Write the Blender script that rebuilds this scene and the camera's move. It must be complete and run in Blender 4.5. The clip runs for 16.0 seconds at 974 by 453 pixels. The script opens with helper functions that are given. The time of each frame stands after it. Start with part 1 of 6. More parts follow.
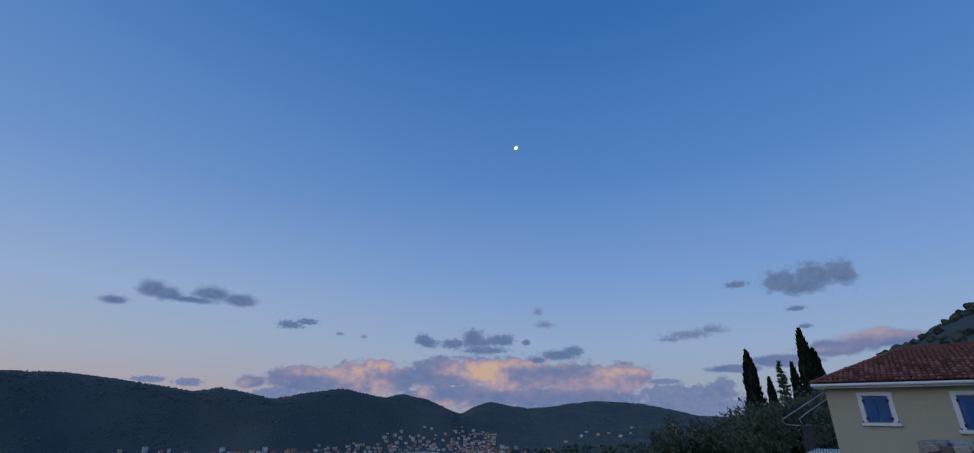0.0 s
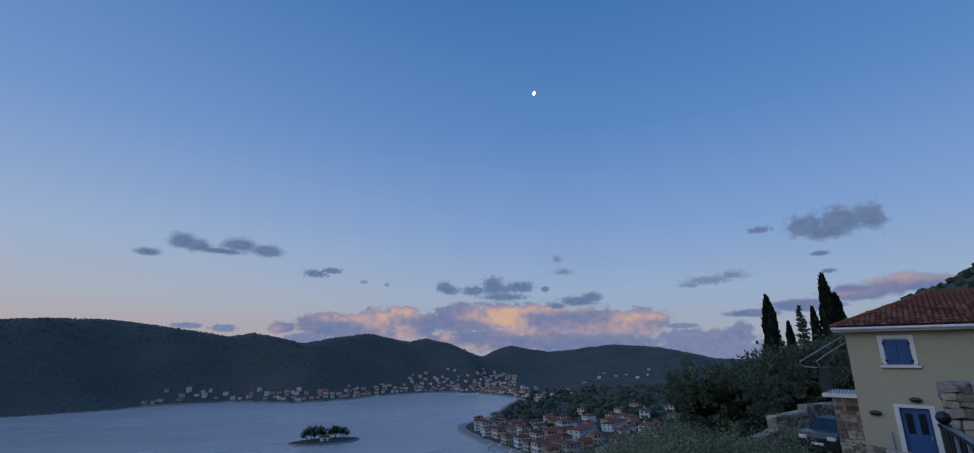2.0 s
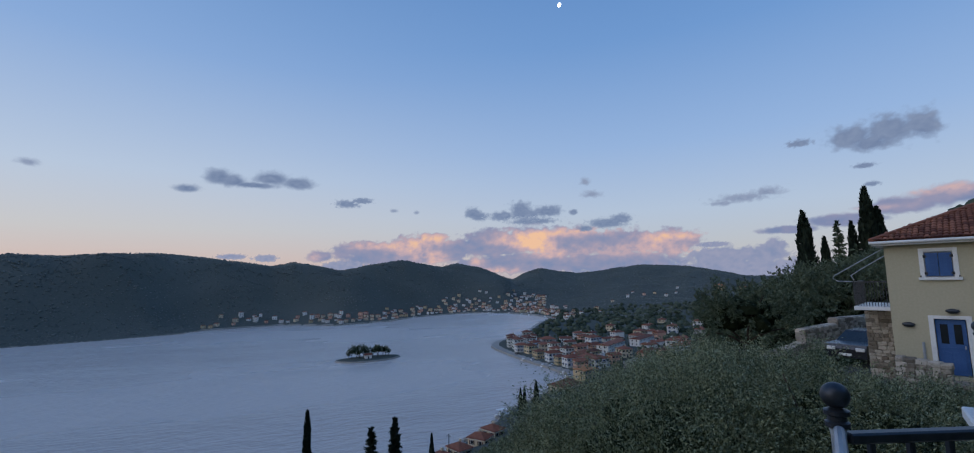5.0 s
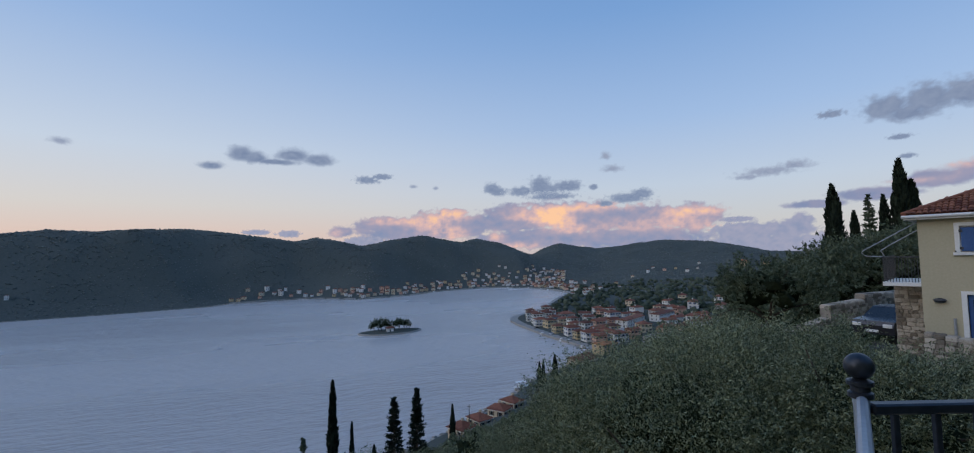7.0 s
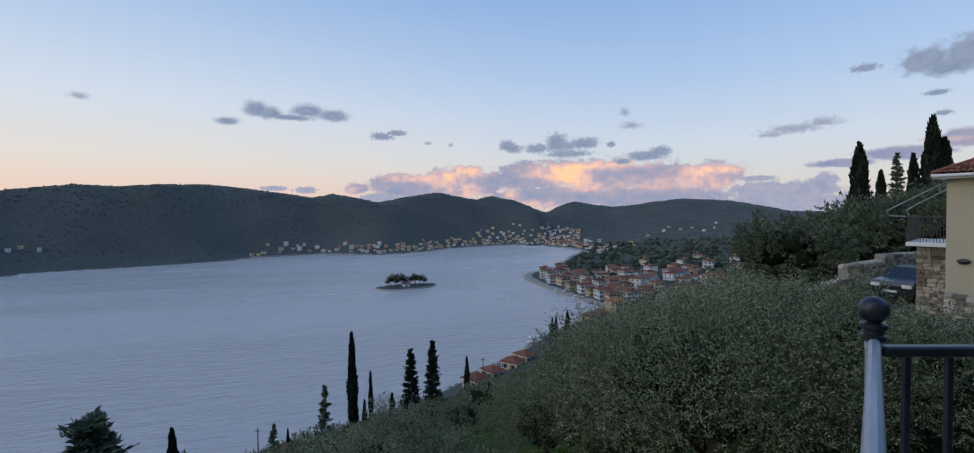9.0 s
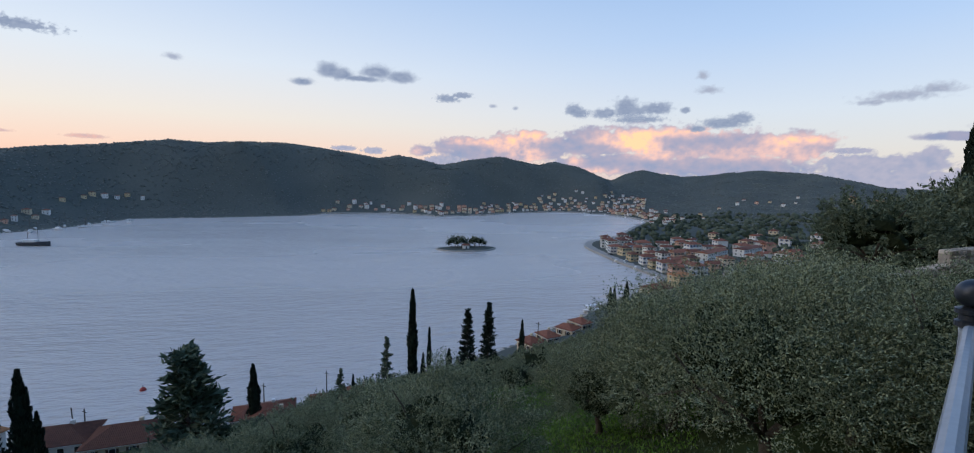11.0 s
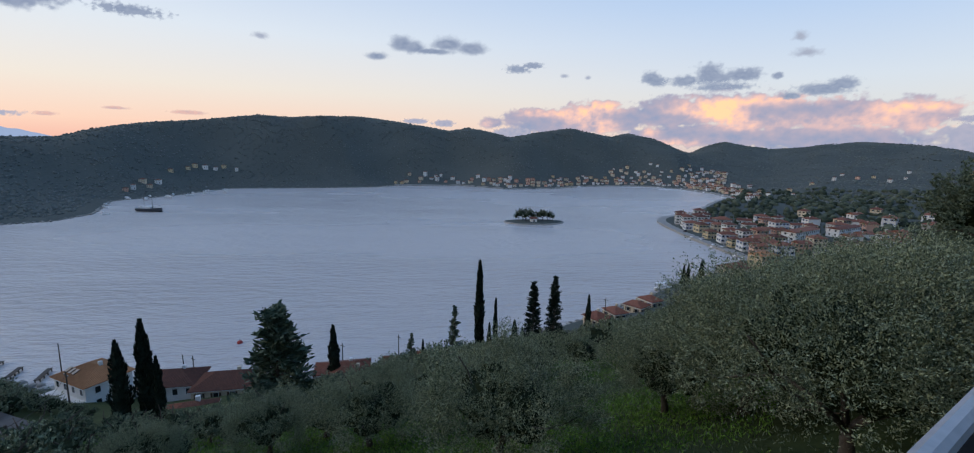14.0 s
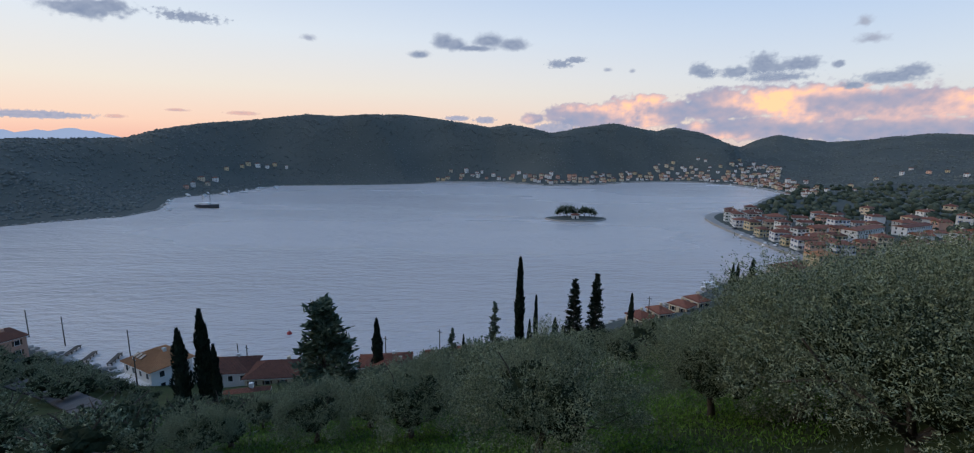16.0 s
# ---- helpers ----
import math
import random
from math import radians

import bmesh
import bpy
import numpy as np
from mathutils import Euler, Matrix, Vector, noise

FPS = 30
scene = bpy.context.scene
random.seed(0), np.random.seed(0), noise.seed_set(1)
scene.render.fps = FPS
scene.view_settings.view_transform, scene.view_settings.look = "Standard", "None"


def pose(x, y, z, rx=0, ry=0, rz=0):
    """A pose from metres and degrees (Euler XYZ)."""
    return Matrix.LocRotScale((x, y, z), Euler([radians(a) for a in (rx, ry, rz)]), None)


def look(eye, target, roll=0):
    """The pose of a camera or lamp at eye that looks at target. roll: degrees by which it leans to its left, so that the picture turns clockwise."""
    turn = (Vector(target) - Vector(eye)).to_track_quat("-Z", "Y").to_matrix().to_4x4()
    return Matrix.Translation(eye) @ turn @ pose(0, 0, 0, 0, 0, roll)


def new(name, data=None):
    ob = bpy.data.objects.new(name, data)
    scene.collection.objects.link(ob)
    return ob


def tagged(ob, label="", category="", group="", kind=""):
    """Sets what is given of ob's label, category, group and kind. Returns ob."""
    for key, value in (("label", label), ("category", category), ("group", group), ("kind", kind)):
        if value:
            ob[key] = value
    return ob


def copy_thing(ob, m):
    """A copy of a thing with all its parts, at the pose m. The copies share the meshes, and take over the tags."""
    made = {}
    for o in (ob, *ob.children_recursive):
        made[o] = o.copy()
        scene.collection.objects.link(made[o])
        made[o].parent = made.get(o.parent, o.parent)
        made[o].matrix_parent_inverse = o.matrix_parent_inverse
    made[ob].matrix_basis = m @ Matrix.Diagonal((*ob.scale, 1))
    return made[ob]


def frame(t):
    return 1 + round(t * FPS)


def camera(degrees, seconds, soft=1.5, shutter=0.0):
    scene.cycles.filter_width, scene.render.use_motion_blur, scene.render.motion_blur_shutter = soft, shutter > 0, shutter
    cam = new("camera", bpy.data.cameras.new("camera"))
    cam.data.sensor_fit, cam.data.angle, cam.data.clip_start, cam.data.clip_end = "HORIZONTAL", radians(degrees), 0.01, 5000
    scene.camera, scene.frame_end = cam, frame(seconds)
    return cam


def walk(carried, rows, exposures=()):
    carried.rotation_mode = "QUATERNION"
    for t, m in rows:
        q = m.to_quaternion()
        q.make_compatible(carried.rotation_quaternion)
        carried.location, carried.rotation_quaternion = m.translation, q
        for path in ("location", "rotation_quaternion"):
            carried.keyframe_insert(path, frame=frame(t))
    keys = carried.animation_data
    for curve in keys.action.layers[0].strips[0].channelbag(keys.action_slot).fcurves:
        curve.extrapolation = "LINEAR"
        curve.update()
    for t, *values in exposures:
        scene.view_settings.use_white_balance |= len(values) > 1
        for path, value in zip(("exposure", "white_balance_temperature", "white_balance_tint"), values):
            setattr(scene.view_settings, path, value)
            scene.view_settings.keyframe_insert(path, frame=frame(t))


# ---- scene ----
# ---------------------------------------------------------------- camera
cam = camera(91.96, 16.0, soft=1.1)
PATH = [
    (0.0, pose(0, -0, 0, 111.59, -0.16, 2.45)),
    (0.5, pose(0, -0, 0, 109.40, -0.16, 3.69)),
    (1.0, pose(0, -0, 0, 107.58, -0.11, 4.35)),
    (1.5, pose(0, -0, 0, 106.17, -0.09, 4.60)),
    (2.0, pose(0, -0, 0, 105.35, -0.08, 4.86)),
    (2.5, pose(0, -0, 0, 104.84, -0.08, 5.23)),
    (3.0, pose(0, -0, 0, 101.89, -0.11, 4.55)),
    (3.5, pose(0, -0, 0, 100.22, 0.28, 4.26)),
    (4.0, pose(0, -0, -0.005, 98.21, 0.79, 5.67)),
    (6.5, pose(0, -0, -0.02, 94.95, 0.92, 10.35)),
    (7.0, pose(0, -0, -0.03, 93.39, 1.20, 10.81)),
    (7.5, pose(0, -0, -0.045, 91.65, 1.46, 11.16)),
    (8.0, pose(0, -0, -0.06, 90.59, 1.38, 11.48)),
    (10.5, pose(0, -0, -0.11, 84.75, -0.96, 17.27)),
    (11.0, pose(0.009, -0.004, -0.11, 83.96, -1.25, 20.12)),
    (11.5, pose(0.032, -0.015, -0.11, 83.06, -1.20, 22.87)),
    (12.0, pose(0.054, -0.026, -0.11, 82.24, -1.28, 24.70)),
    (12.5, pose(0.077, -0.037, -0.11, 81.69, -1.39, 25.37)),
    (13.0, pose(0.09, -0.044, -0.11, 81.32, -1.32, 25.87)),
    (13.5, pose(0.101, -0.049, -0.11, 80.80, -1.27, 26.81)),
    (14.0, pose(0.106, -0.052, -0.11, 80.51, -1.14, 28.43)),
    (14.5, pose(0.108, -0.053, -0.11, 80.43, -1.09, 29.89)),
    (15.0, pose(0.11, -0.054, -0.11, 80.36, -0.87, 31.32)),
    (15.5, pose(0.11, -0.054, -0.11, 80.17, -0.71, 32.38)),
    (16.0, pose(0.11, -0.054, -0.11, 80.01, -0.54, 33.34)),
]
EXPOSURES = [(0.0, -.85, 4800, 10), (2.5, -.72, 5100, 10), (4.0, -.48, 5400, 10), (6.5, -.2, 5800, 10),
             (8.0, -.1, 6000, 10), (11.0, .2, 6200, 10), (16.0, .15, 6300, 10)]
walk(cam, PATH, EXPOSURES)

# ---------------------------------------------------------------- dusk sky and light
def nodes_of(tree):
    tree.nodes.clear()
    return tree.nodes, tree.links


def ramp(nodes, links, value, stops):
    r = nodes.new("ShaderNodeValToRGB")
    e = r.color_ramp.elements
    while len(e) < len(stops):
        e.new(.5)
    for k, (p, c) in zip(e, stops):
        k.position, k.color = p, (*c, 1)
    links.new(value, r.inputs[0])
    return r.outputs[0]


SUNSET = -86.0     # bearing of the middle of the glow over the hills, degrees from straight ahead
SUN_BEARING = -132.0
world = bpy.data.worlds.new("dusk")
scene.world = world
world.use_nodes = True
N, K = nodes_of(world.node_tree)
sky = N.new("ShaderNodeTexSky")
sky.sky_type, sky.sun_disc = "NISHITA", False
sky.sun_elevation, sky.sun_rotation = radians(2.5), radians(SUN_BEARING)
sky.air_density, sky.dust_density, sky.ozone_density = 1.0, 1.5, 3.0
at = N.new("ShaderNodeTexCoord")
xyz = N.new("ShaderNodeSeparateXYZ")
K.new(at.outputs["Generated"], xyz.inputs[0])
rise = N.new("ShaderNodeMapRange")
rise.inputs["From Min"].default_value, rise.inputs["From Max"].default_value = 0.0, 1.0
K.new(xyz.outputs["Z"], rise.inputs["Value"])
cool = ramp(N, K, rise.outputs[0], [(0, (.64, .57, .53)), (.05, (.67, .62, .57)), (.13, (.60, .63, .67)), (.26, (.41, .52, .69)),
                                    (.45, (.225, .37, .61)), (.7, (.11, .24, .49)), (1, (.08, .2, .45))])
warm = ramp(N, K, rise.outputs[0], [(0, (.84, .45, .35)), (.035, (.86, .58, .45)), (.10, (.78, .68, .58)), (.2, (.66, .69, .72)),
                                    (.4, (.36, .49, .70)), (.7, (.15, .30, .55)), (1, (.08, .2, .45))])
toward = N.new("ShaderNodeVectorMath")
toward.operation = "DOT_PRODUCT"
toward.inputs[1].default_value = (math.sin(radians(SUNSET)), math.cos(radians(SUNSET)), 0)
K.new(at.outputs["Generated"], toward.inputs[0])
side = N.new("ShaderNodeMapRange")
side.interpolation_type = "SMOOTHSTEP"
side.inputs["From Min"].default_value, side.inputs["From Max"].default_value = -.15, 1.0
K.new(toward.outputs["Value"], side.inputs["Value"])
mixed = N.new("ShaderNodeMix")
mixed.data_type = "RGBA"
K.new(side.outputs[0], mixed.inputs["Factor"])
K.new(cool, mixed.inputs["A"])
K.new(warm, mixed.inputs["B"])
b_sky, b_dusk, both, out = (N.new("ShaderNodeBackground"), N.new("ShaderNodeBackground"), N.new("ShaderNodeAddShader"),
                            N.new("ShaderNodeOutputWorld"))
b_sky.inputs["Strength"].default_value, b_dusk.inputs["Strength"].default_value = .05, 1.0
K.new(sky.outputs[0], b_sky.inputs["Color"])
K.new(mixed.outputs["Result"], b_dusk.inputs["Color"])
K.new(b_sky.outputs[0], both.inputs[0])
K.new(b_dusk.outputs[0], both.inputs[1])
K.new(both.outputs[0], out.inputs[0])

afterglow = bpy.data.lights.new("afterglow", "SUN")
afterglow.energy, afterglow.angle, afterglow.color = 1.0, radians(70), (1.0, .85, .68)
lamp = new("afterglow", afterglow)
lamp.matrix_world = look((0, 0, 0), (-math.sin(radians(SUN_BEARING)), -math.cos(radians(SUN_BEARING)), -.55))


# ---------------------------------------------------------------- materials
def material(name, low, high, scale=4.0, rough=.85, bump=.3, fine=6.0, metal=0.0, vary=.0, island=.0, spec=.3, depth=.02):
    """A two-scale mottled surface: broad stains between two colours, a finer grain, and relief from both."""
    m = bpy.data.materials.new(name)
    m.use_nodes = True
    n, k = nodes_of(m.node_tree)
    out, b, tc = n.new("ShaderNodeOutputMaterial"), n.new("ShaderNodeBsdfPrincipled"), n.new("ShaderNodeTexCoord")
    k.new(b.outputs[0], out.inputs[0])
    big, small = n.new("ShaderNodeTexNoise"), n.new("ShaderNodeTexNoise")
    for t, s, d in ((big, scale, 4), (small, scale * fine, 5)):
        t.inputs["Scale"].default_value, t.inputs["Detail"].default_value = s, d
        k.new(tc.outputs["Object"], t.inputs["Vector"])
    add = n.new("ShaderNodeMath")
    add.operation = "MULTIPLY_ADD"
    add.inputs[1].default_value, add.inputs[2].default_value = .5, 0
    k.new(small.outputs[0], add.inputs[0])
    half = n.new("ShaderNodeMath")
    half.operation = "MULTIPLY_ADD"
    half.inputs[1].default_value = .5
    k.new(big.outputs[0], half.inputs[0])
    k.new(add.outputs[0], half.inputs[2])
    value = half.outputs[0]
    for amount, node, socket in ((vary, "ShaderNodeObjectInfo", "Random"), (island, "ShaderNodeNewGeometry", "Random Per Island")):
        if amount:
            r, s = n.new(node), n.new("ShaderNodeMath")
            s.operation = "MULTIPLY_ADD"
            s.inputs[1].default_value = amount
            k.new(r.outputs[socket], s.inputs[0])
            off = n.new("ShaderNodeMath")
            off.operation = "SUBTRACT"
            off.inputs[1].default_value = amount / 2
            k.new(value, off.inputs[0])
            k.new(off.outputs[0], s.inputs[2])
            value = s.outputs[0]
    mid = tuple((a + c) / 2 for a, c in zip(low, high))
    k.new(ramp(n, k, value, [(.28, low), (.5, mid), (.72, high)]), b.inputs["Base Color"])
    b.inputs["Roughness"].default_value, b.inputs["Metallic"].default_value = rough, metal
    b.inputs["Specular IOR Level"].default_value = spec
    if bump:
        bp = n.new("ShaderNodeBump")
        bp.inputs["Strength"].default_value, bp.inputs["Distance"].default_value = bump, depth
        k.new(half.outputs[0], bp.inputs["Height"])
        k.new(bp.outputs[0], b.inputs["Normal"])
    return m


def tile_material(name, low, high, vary=.3):
    """Clay roof tiles seen from afar: rows across the slope and uneven firing colours."""
    m = material(name, low, high, 1.2, .85, .3, 9, vary=vary)
    n, k = m.node_tree.nodes, m.node_tree.links
    b = next(x for x in n if x.type == "BSDF_PRINCIPLED")
    tc = next(x for x in n if x.type == "TEX_COORD")
    w = n.new("ShaderNodeTexWave")
    w.bands_direction = "Z"
    w.inputs["Scale"].default_value, w.inputs["Distortion"].default_value = 2.2, .6
    k.new(tc.outputs["Object"], w.inputs["Vector"])
    bp = n.new("ShaderNodeBump")
    bp.inputs["Strength"].default_value, bp.inputs["Distance"].default_value = .5, .05
    k.new(w.outputs["Fac"], bp.inputs["Height"])
    k.new(bp.outputs[0], b.inputs["Normal"])
    return m


def glow(name, color, strength):
    m = bpy.data.materials.new(name)
    m.use_nodes = True
    n, k = nodes_of(m.node_tree)
    out, e = n.new("ShaderNodeOutputMaterial"), n.new("ShaderNodeEmission")
    e.inputs[0].default_value, e.inputs[1].default_value = (*color, 1), strength
    k.new(e.outputs[0], out.inputs[0])
    return m


M = dict(
    # far woods and hill ground: bluish paleness of aerial haze put into their colour
    wood=material("hazed_forest_leaves", (.088, .104, .098), (.185, .200, .184), .012, .9, 0, 16, island=.30, spec=.1),
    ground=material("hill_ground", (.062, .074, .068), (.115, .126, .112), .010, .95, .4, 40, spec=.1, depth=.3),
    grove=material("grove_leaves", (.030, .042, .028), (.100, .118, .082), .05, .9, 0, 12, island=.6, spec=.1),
    meadow=material("meadow_soil", (.022, .033, .013), (.062, .080, .028), .35, .95, .5, 9, spec=.1, depth=.08),
    olive=material("olive_leaves", (.066, .086, .042), (.285, .318, .185), .5, .55, 0, 5, island=.9, spec=.35),
    # near-black colour standing in for the shade deep inside the crowns
    shade=material("crown_shade", (.012, .017, .008), (.034, .043, .022), 2, .9, .6, 5, spec=.05, depth=.1),
    bark=material("olive_bark", (.035, .028, .022), (.11, .09, .07), 6, .95, .8, 5, depth=.03),
    cypress=material("cypress_leaves", (.008, .013, .009), (.030, .042, .026), 1.2, .85, 0, 5, island=.4, spec=.15),
    conifer=material("conifer_needles", (.055, .078, .046), (.150, .180, .115), 1.0, .8, 0, 5, island=.5, spec=.2),
    grass=material("meadow_grass", (.050, .115, .014), (.17, .30, .05), .4, .8, 0, 6, island=.5, spec=.2),
    white=material("white_render", (.58, .57, .54), (.76, .75, .72), .5, .85, .2, 20, vary=.35, depth=.005),
    cream=material("cream_render", (.50, .42, .30), (.68, .58, .42), .5, .85, .2, 20, vary=.35, depth=.005),
    ochre=material("ochre_render", (.46, .36, .21), (.62, .50, .32), .5, .85, .2, 20, vary=.3, depth=.005),
    pink=material("salmon_render", (.50, .30, .22), (.66, .42, .31), .5, .85, .2, 20, vary=.3, depth=.005),
    blue_wall=material("pale_blue_render", (.38, .48, .60), (.52, .62, .72), .5, .85, .2, 20, vary=.2, depth=.005),
    grey_wall=material("concrete", (.26, .25, .24), (.42, .41, .39), .6, .9, .3, 14, vary=.3, depth=.01),
    tile=tile_material("clay_tiles", (.13, .050, .034), (.28, .115, .072)),
    tile_dark=tile_material("weathered_tiles", (.085, .040, .030), (.20, .085, .055)),
    tile_gold=tile_material("ochre_tiles", (.28, .125, .055), (.46, .22, .10)),
    glass=material("dark_glass", (.015, .018, .022), (.03, .035, .04), 1, .12, 0, 3, spec=.6),
    shutter=material("blue_shutter_paint", (.035, .085, .24), (.065, .14, .34), 2, .55, .3, 12, vary=.2, depth=.003),
    trim=material("white_trim_paint", (.68, .68, .68), (.82, .82, .80), 1.5, .6, .15, 12, depth=.003),
    house=material("yellow_render", (.42, .385, .265), (.52, .475, .34), .35, .85, .25, 40, depth=.004),
    stone=material("rubble_stone", (.19, .16, .125), (.52, .46, .38), 3.0, .9, .6, 5, vary=.7, depth=.02),
    mortar=material("lime_mortar", (.20, .18, .15), (.34, .31, .27), 4, .95, .5, 6, depth=.02),
    iron=material("painted_iron", (.030, .034, .042), (.065, .072, .085), 5, .38, .15, 8, metal=.55, spec=.5, depth=.002),
    steel=material("grey_metal_paint", (.30, .32, .35), (.42, .44, .47), 5, .42, .12, 9, metal=.25, spec=.5, depth=.002),
    asphalt=material("asphalt", (.05, .05, .052), (.11, .11, .11), .8, .9, .4, 20, depth=.01),
    quay=material("quay_stone", (.24, .23, .21), (.40, .38, .35), .3, .9, .3, 10, depth=.02),
    pole=material("weathered_pole", (.05, .042, .035), (.12, .10, .08), 3, .9, .4, 6),
    hull=material("white_hull", (.62, .62, .62), (.80, .80, .79), 1, .4, 0, 4),
    dark_hull=material("dark_hull", (.03, .035, .045), (.07, .075, .085), 1, .45, 0, 4),
    car=material("car_paint", (.045, .045, .055), (.075, .075, .085), 3, .25, 0, 5, metal=.5, spec=.6),
    rubber=material("rubber", (.012, .012, .012), (.03, .03, .03), 6, .8, .2, 4),
    red=material("red_plastic", (.30, .035, .03), (.42, .06, .05), 4, .5, 0, 4),
    rock=material("shore_rock", (.20, .19, .17), (.42, .40, .36), .5, .9, .6, 8, island=.4, depth=.05),
)


# ---------------------------------------------------------------- helpers for building
def mesh_object(name, verts, faces, mats=(), parent=None, label="", smooth=False, index=None):
    me = bpy.data.meshes.new(name)
    verts = np.asarray(verts, dtype=np.float32)
    if isinstance(faces, np.ndarray):
        k = faces.shape[1]
        me.vertices.add(len(verts))
        me.vertices.foreach_set("co", verts.ravel())
        me.loops.add(faces.size)
        me.loops.foreach_set("vertex_index", faces.astype(np.int32).ravel())
        me.polygons.add(len(faces))
        me.polygons.foreach_set("loop_start", np.arange(0, faces.size, k, dtype=np.int32))
        me.update(calc_edges=True)
    else:
        me.from_pydata(verts.tolist(), [], [list(f) for f in faces])
    for m in (mats if isinstance(mats, (list, tuple)) else (mats,)):
        me.materials.append(m)
    if index is not None:
        me.polygons.foreach_set("material_index", np.asarray(index, dtype=np.int32))
    if smooth:
        me.polygons.foreach_set("use_smooth", np.ones(len(me.polygons), dtype=bool))
    me.update()
    ob = new(name, me)
    if parent:
        ob.parent = parent
    if label:
        tagged(ob, label=label)
    return ob


def part(name, bm, mat, parent=None, label="", smooth=False):
    me = bpy.data.meshes.new(name)
    bm.to_mesh(me)
    bm.free()
    for m in (mat if isinstance(mat, (list, tuple)) else (mat,)):
        me.materials.append(m)
    if smooth:
        for p in me.polygons:
            p.use_smooth = True
    ob = new(name, me)
    if parent:
        ob.parent = parent
    if label:
        tagged(ob, label=label)
    return ob


def again(ob, name, m, parent=None):
    """Another object on the mesh of ob, at m."""
    o = new(name, ob.data)
    o.parent = parent if parent else ob.parent
    o.matrix_basis = m
    return o


def thing(name, label, category, m=None, group="", kind=""):
    ob = new(name)
    ob.empty_display_size = .2
    if m is not None:
        ob.matrix_basis = m
    return tagged(ob, label, category, group, kind)


def box(bm, x0, y0, z0, x1, y1, z1, bevel=0.0, m=None):
    v = [bm.verts.new(p) for p in ((x0, y0, z0), (x1, y0, z0), (x1, y1, z0), (x0, y1, z0), (x0, y0, z1), (x1, y0, z1), (x1, y1, z1), (x0, y1, z1))]
    f = [bm.faces.new([v[i] for i in q]) for q in ((3, 2, 1, 0), (4, 5, 6, 7), (0, 1, 5, 4), (1, 2, 6, 5), (2, 3, 7, 6), (3, 0, 4, 7))]
    if bevel:
        e = list({x for q in f for x in q.edges})
        r = bmesh.ops.bevel(bm, geom=e, offset=bevel, segments=1, affect="EDGES")
        v = list({x for q in r["faces"] for x in q.verts} | {x for x in v if x.is_valid})
    if m is not None:
        bmesh.ops.transform(bm, matrix=m, verts=[x for x in v if x.is_valid])
    return bm


def boxed(*a, **k):
    return box(bmesh.new(), *a, **k)


def tube(points, radii, sides=8, closed=True):
    """Verts and quads of a tapering tube along points."""
    pts = [Vector(p) for p in points]
    verts, faces = [], []
    for i, p in enumerate(pts):
        way = (pts[min(i + 1, len(pts) - 1)] - pts[max(i - 1, 0)]).normalized()
        a = way.orthogonal().normalized() if abs(way.z) < .95 else Vector((1, 0, 0))
        a = (a - way * a.dot(way)).normalized()
        b = way.cross(a)
        for s in range(sides):
            t = 2 * math.pi * s / sides
            verts.append(p + (a * math.cos(t) + b * math.sin(t)) * radii[i])
    for i in range(len(pts) - 1):
        for s in range(sides):
            faces.append((i * sides + s, i * sides + (s + 1) % sides, (i + 1) * sides + (s + 1) % sides, (i + 1) * sides + s))
    if closed:
        faces.append(tuple(reversed(range(sides))))
        faces.append(tuple(range((len(pts) - 1) * sides, len(pts) * sides)))
    return verts, faces


def join(pieces):
    verts, faces = [], []
    for v, f in pieces:
        n = len(verts)
        verts += list(v)
        faces += [tuple(i + n for i in q) for q in f]
    return verts, faces


def lathe(profile, sides=16):
    """Verts and quads of a turned form, from (radius, z) pairs."""
    verts = [(r * math.cos(2 * math.pi * s / sides), r * math.sin(2 * math.pi * s / sides), z) for r, z in profile for s in range(sides)]
    faces = [(i * sides + s, i * sides + (s + 1) % sides, (i + 1) * sides + (s + 1) % sides, (i + 1) * sides + s)
             for i in range(len(profile) - 1) for s in range(sides)]
    return verts, faces + [tuple(reversed(range(sides))), tuple(range((len(profile) - 1) * sides, len(profile) * sides))]

# ---------------------------------------------------------------- terrain
WATER = -60.0
SHORE = np.array([  # outline of the bay, anticlockwise from the near shore
    (-330, -60), (-250, 14), (-205, 30), (-150, 40), (-112, 58), (-84, 88), (-54, 138), (-34, 182), (-20, 232),
    (2, 272), (6, 300), (-24, 346), (-50, 396), (-60, 430), (-58, 456), (-44, 480), (-36, 540), (-26, 640), (-12, 718),
    (-40, 770), (-92, 822), (-156, 836), (-228, 760), (-250, 684), (-304, 624), (-394, 636), (-466, 568), (-470, 524),
    (-530, 450), (-594, 384), (-556, 294), (-550, 232), (-464, 182), (-444, 150), (-456, 112), (-460, 70), (-470, -60)],
    dtype=float)
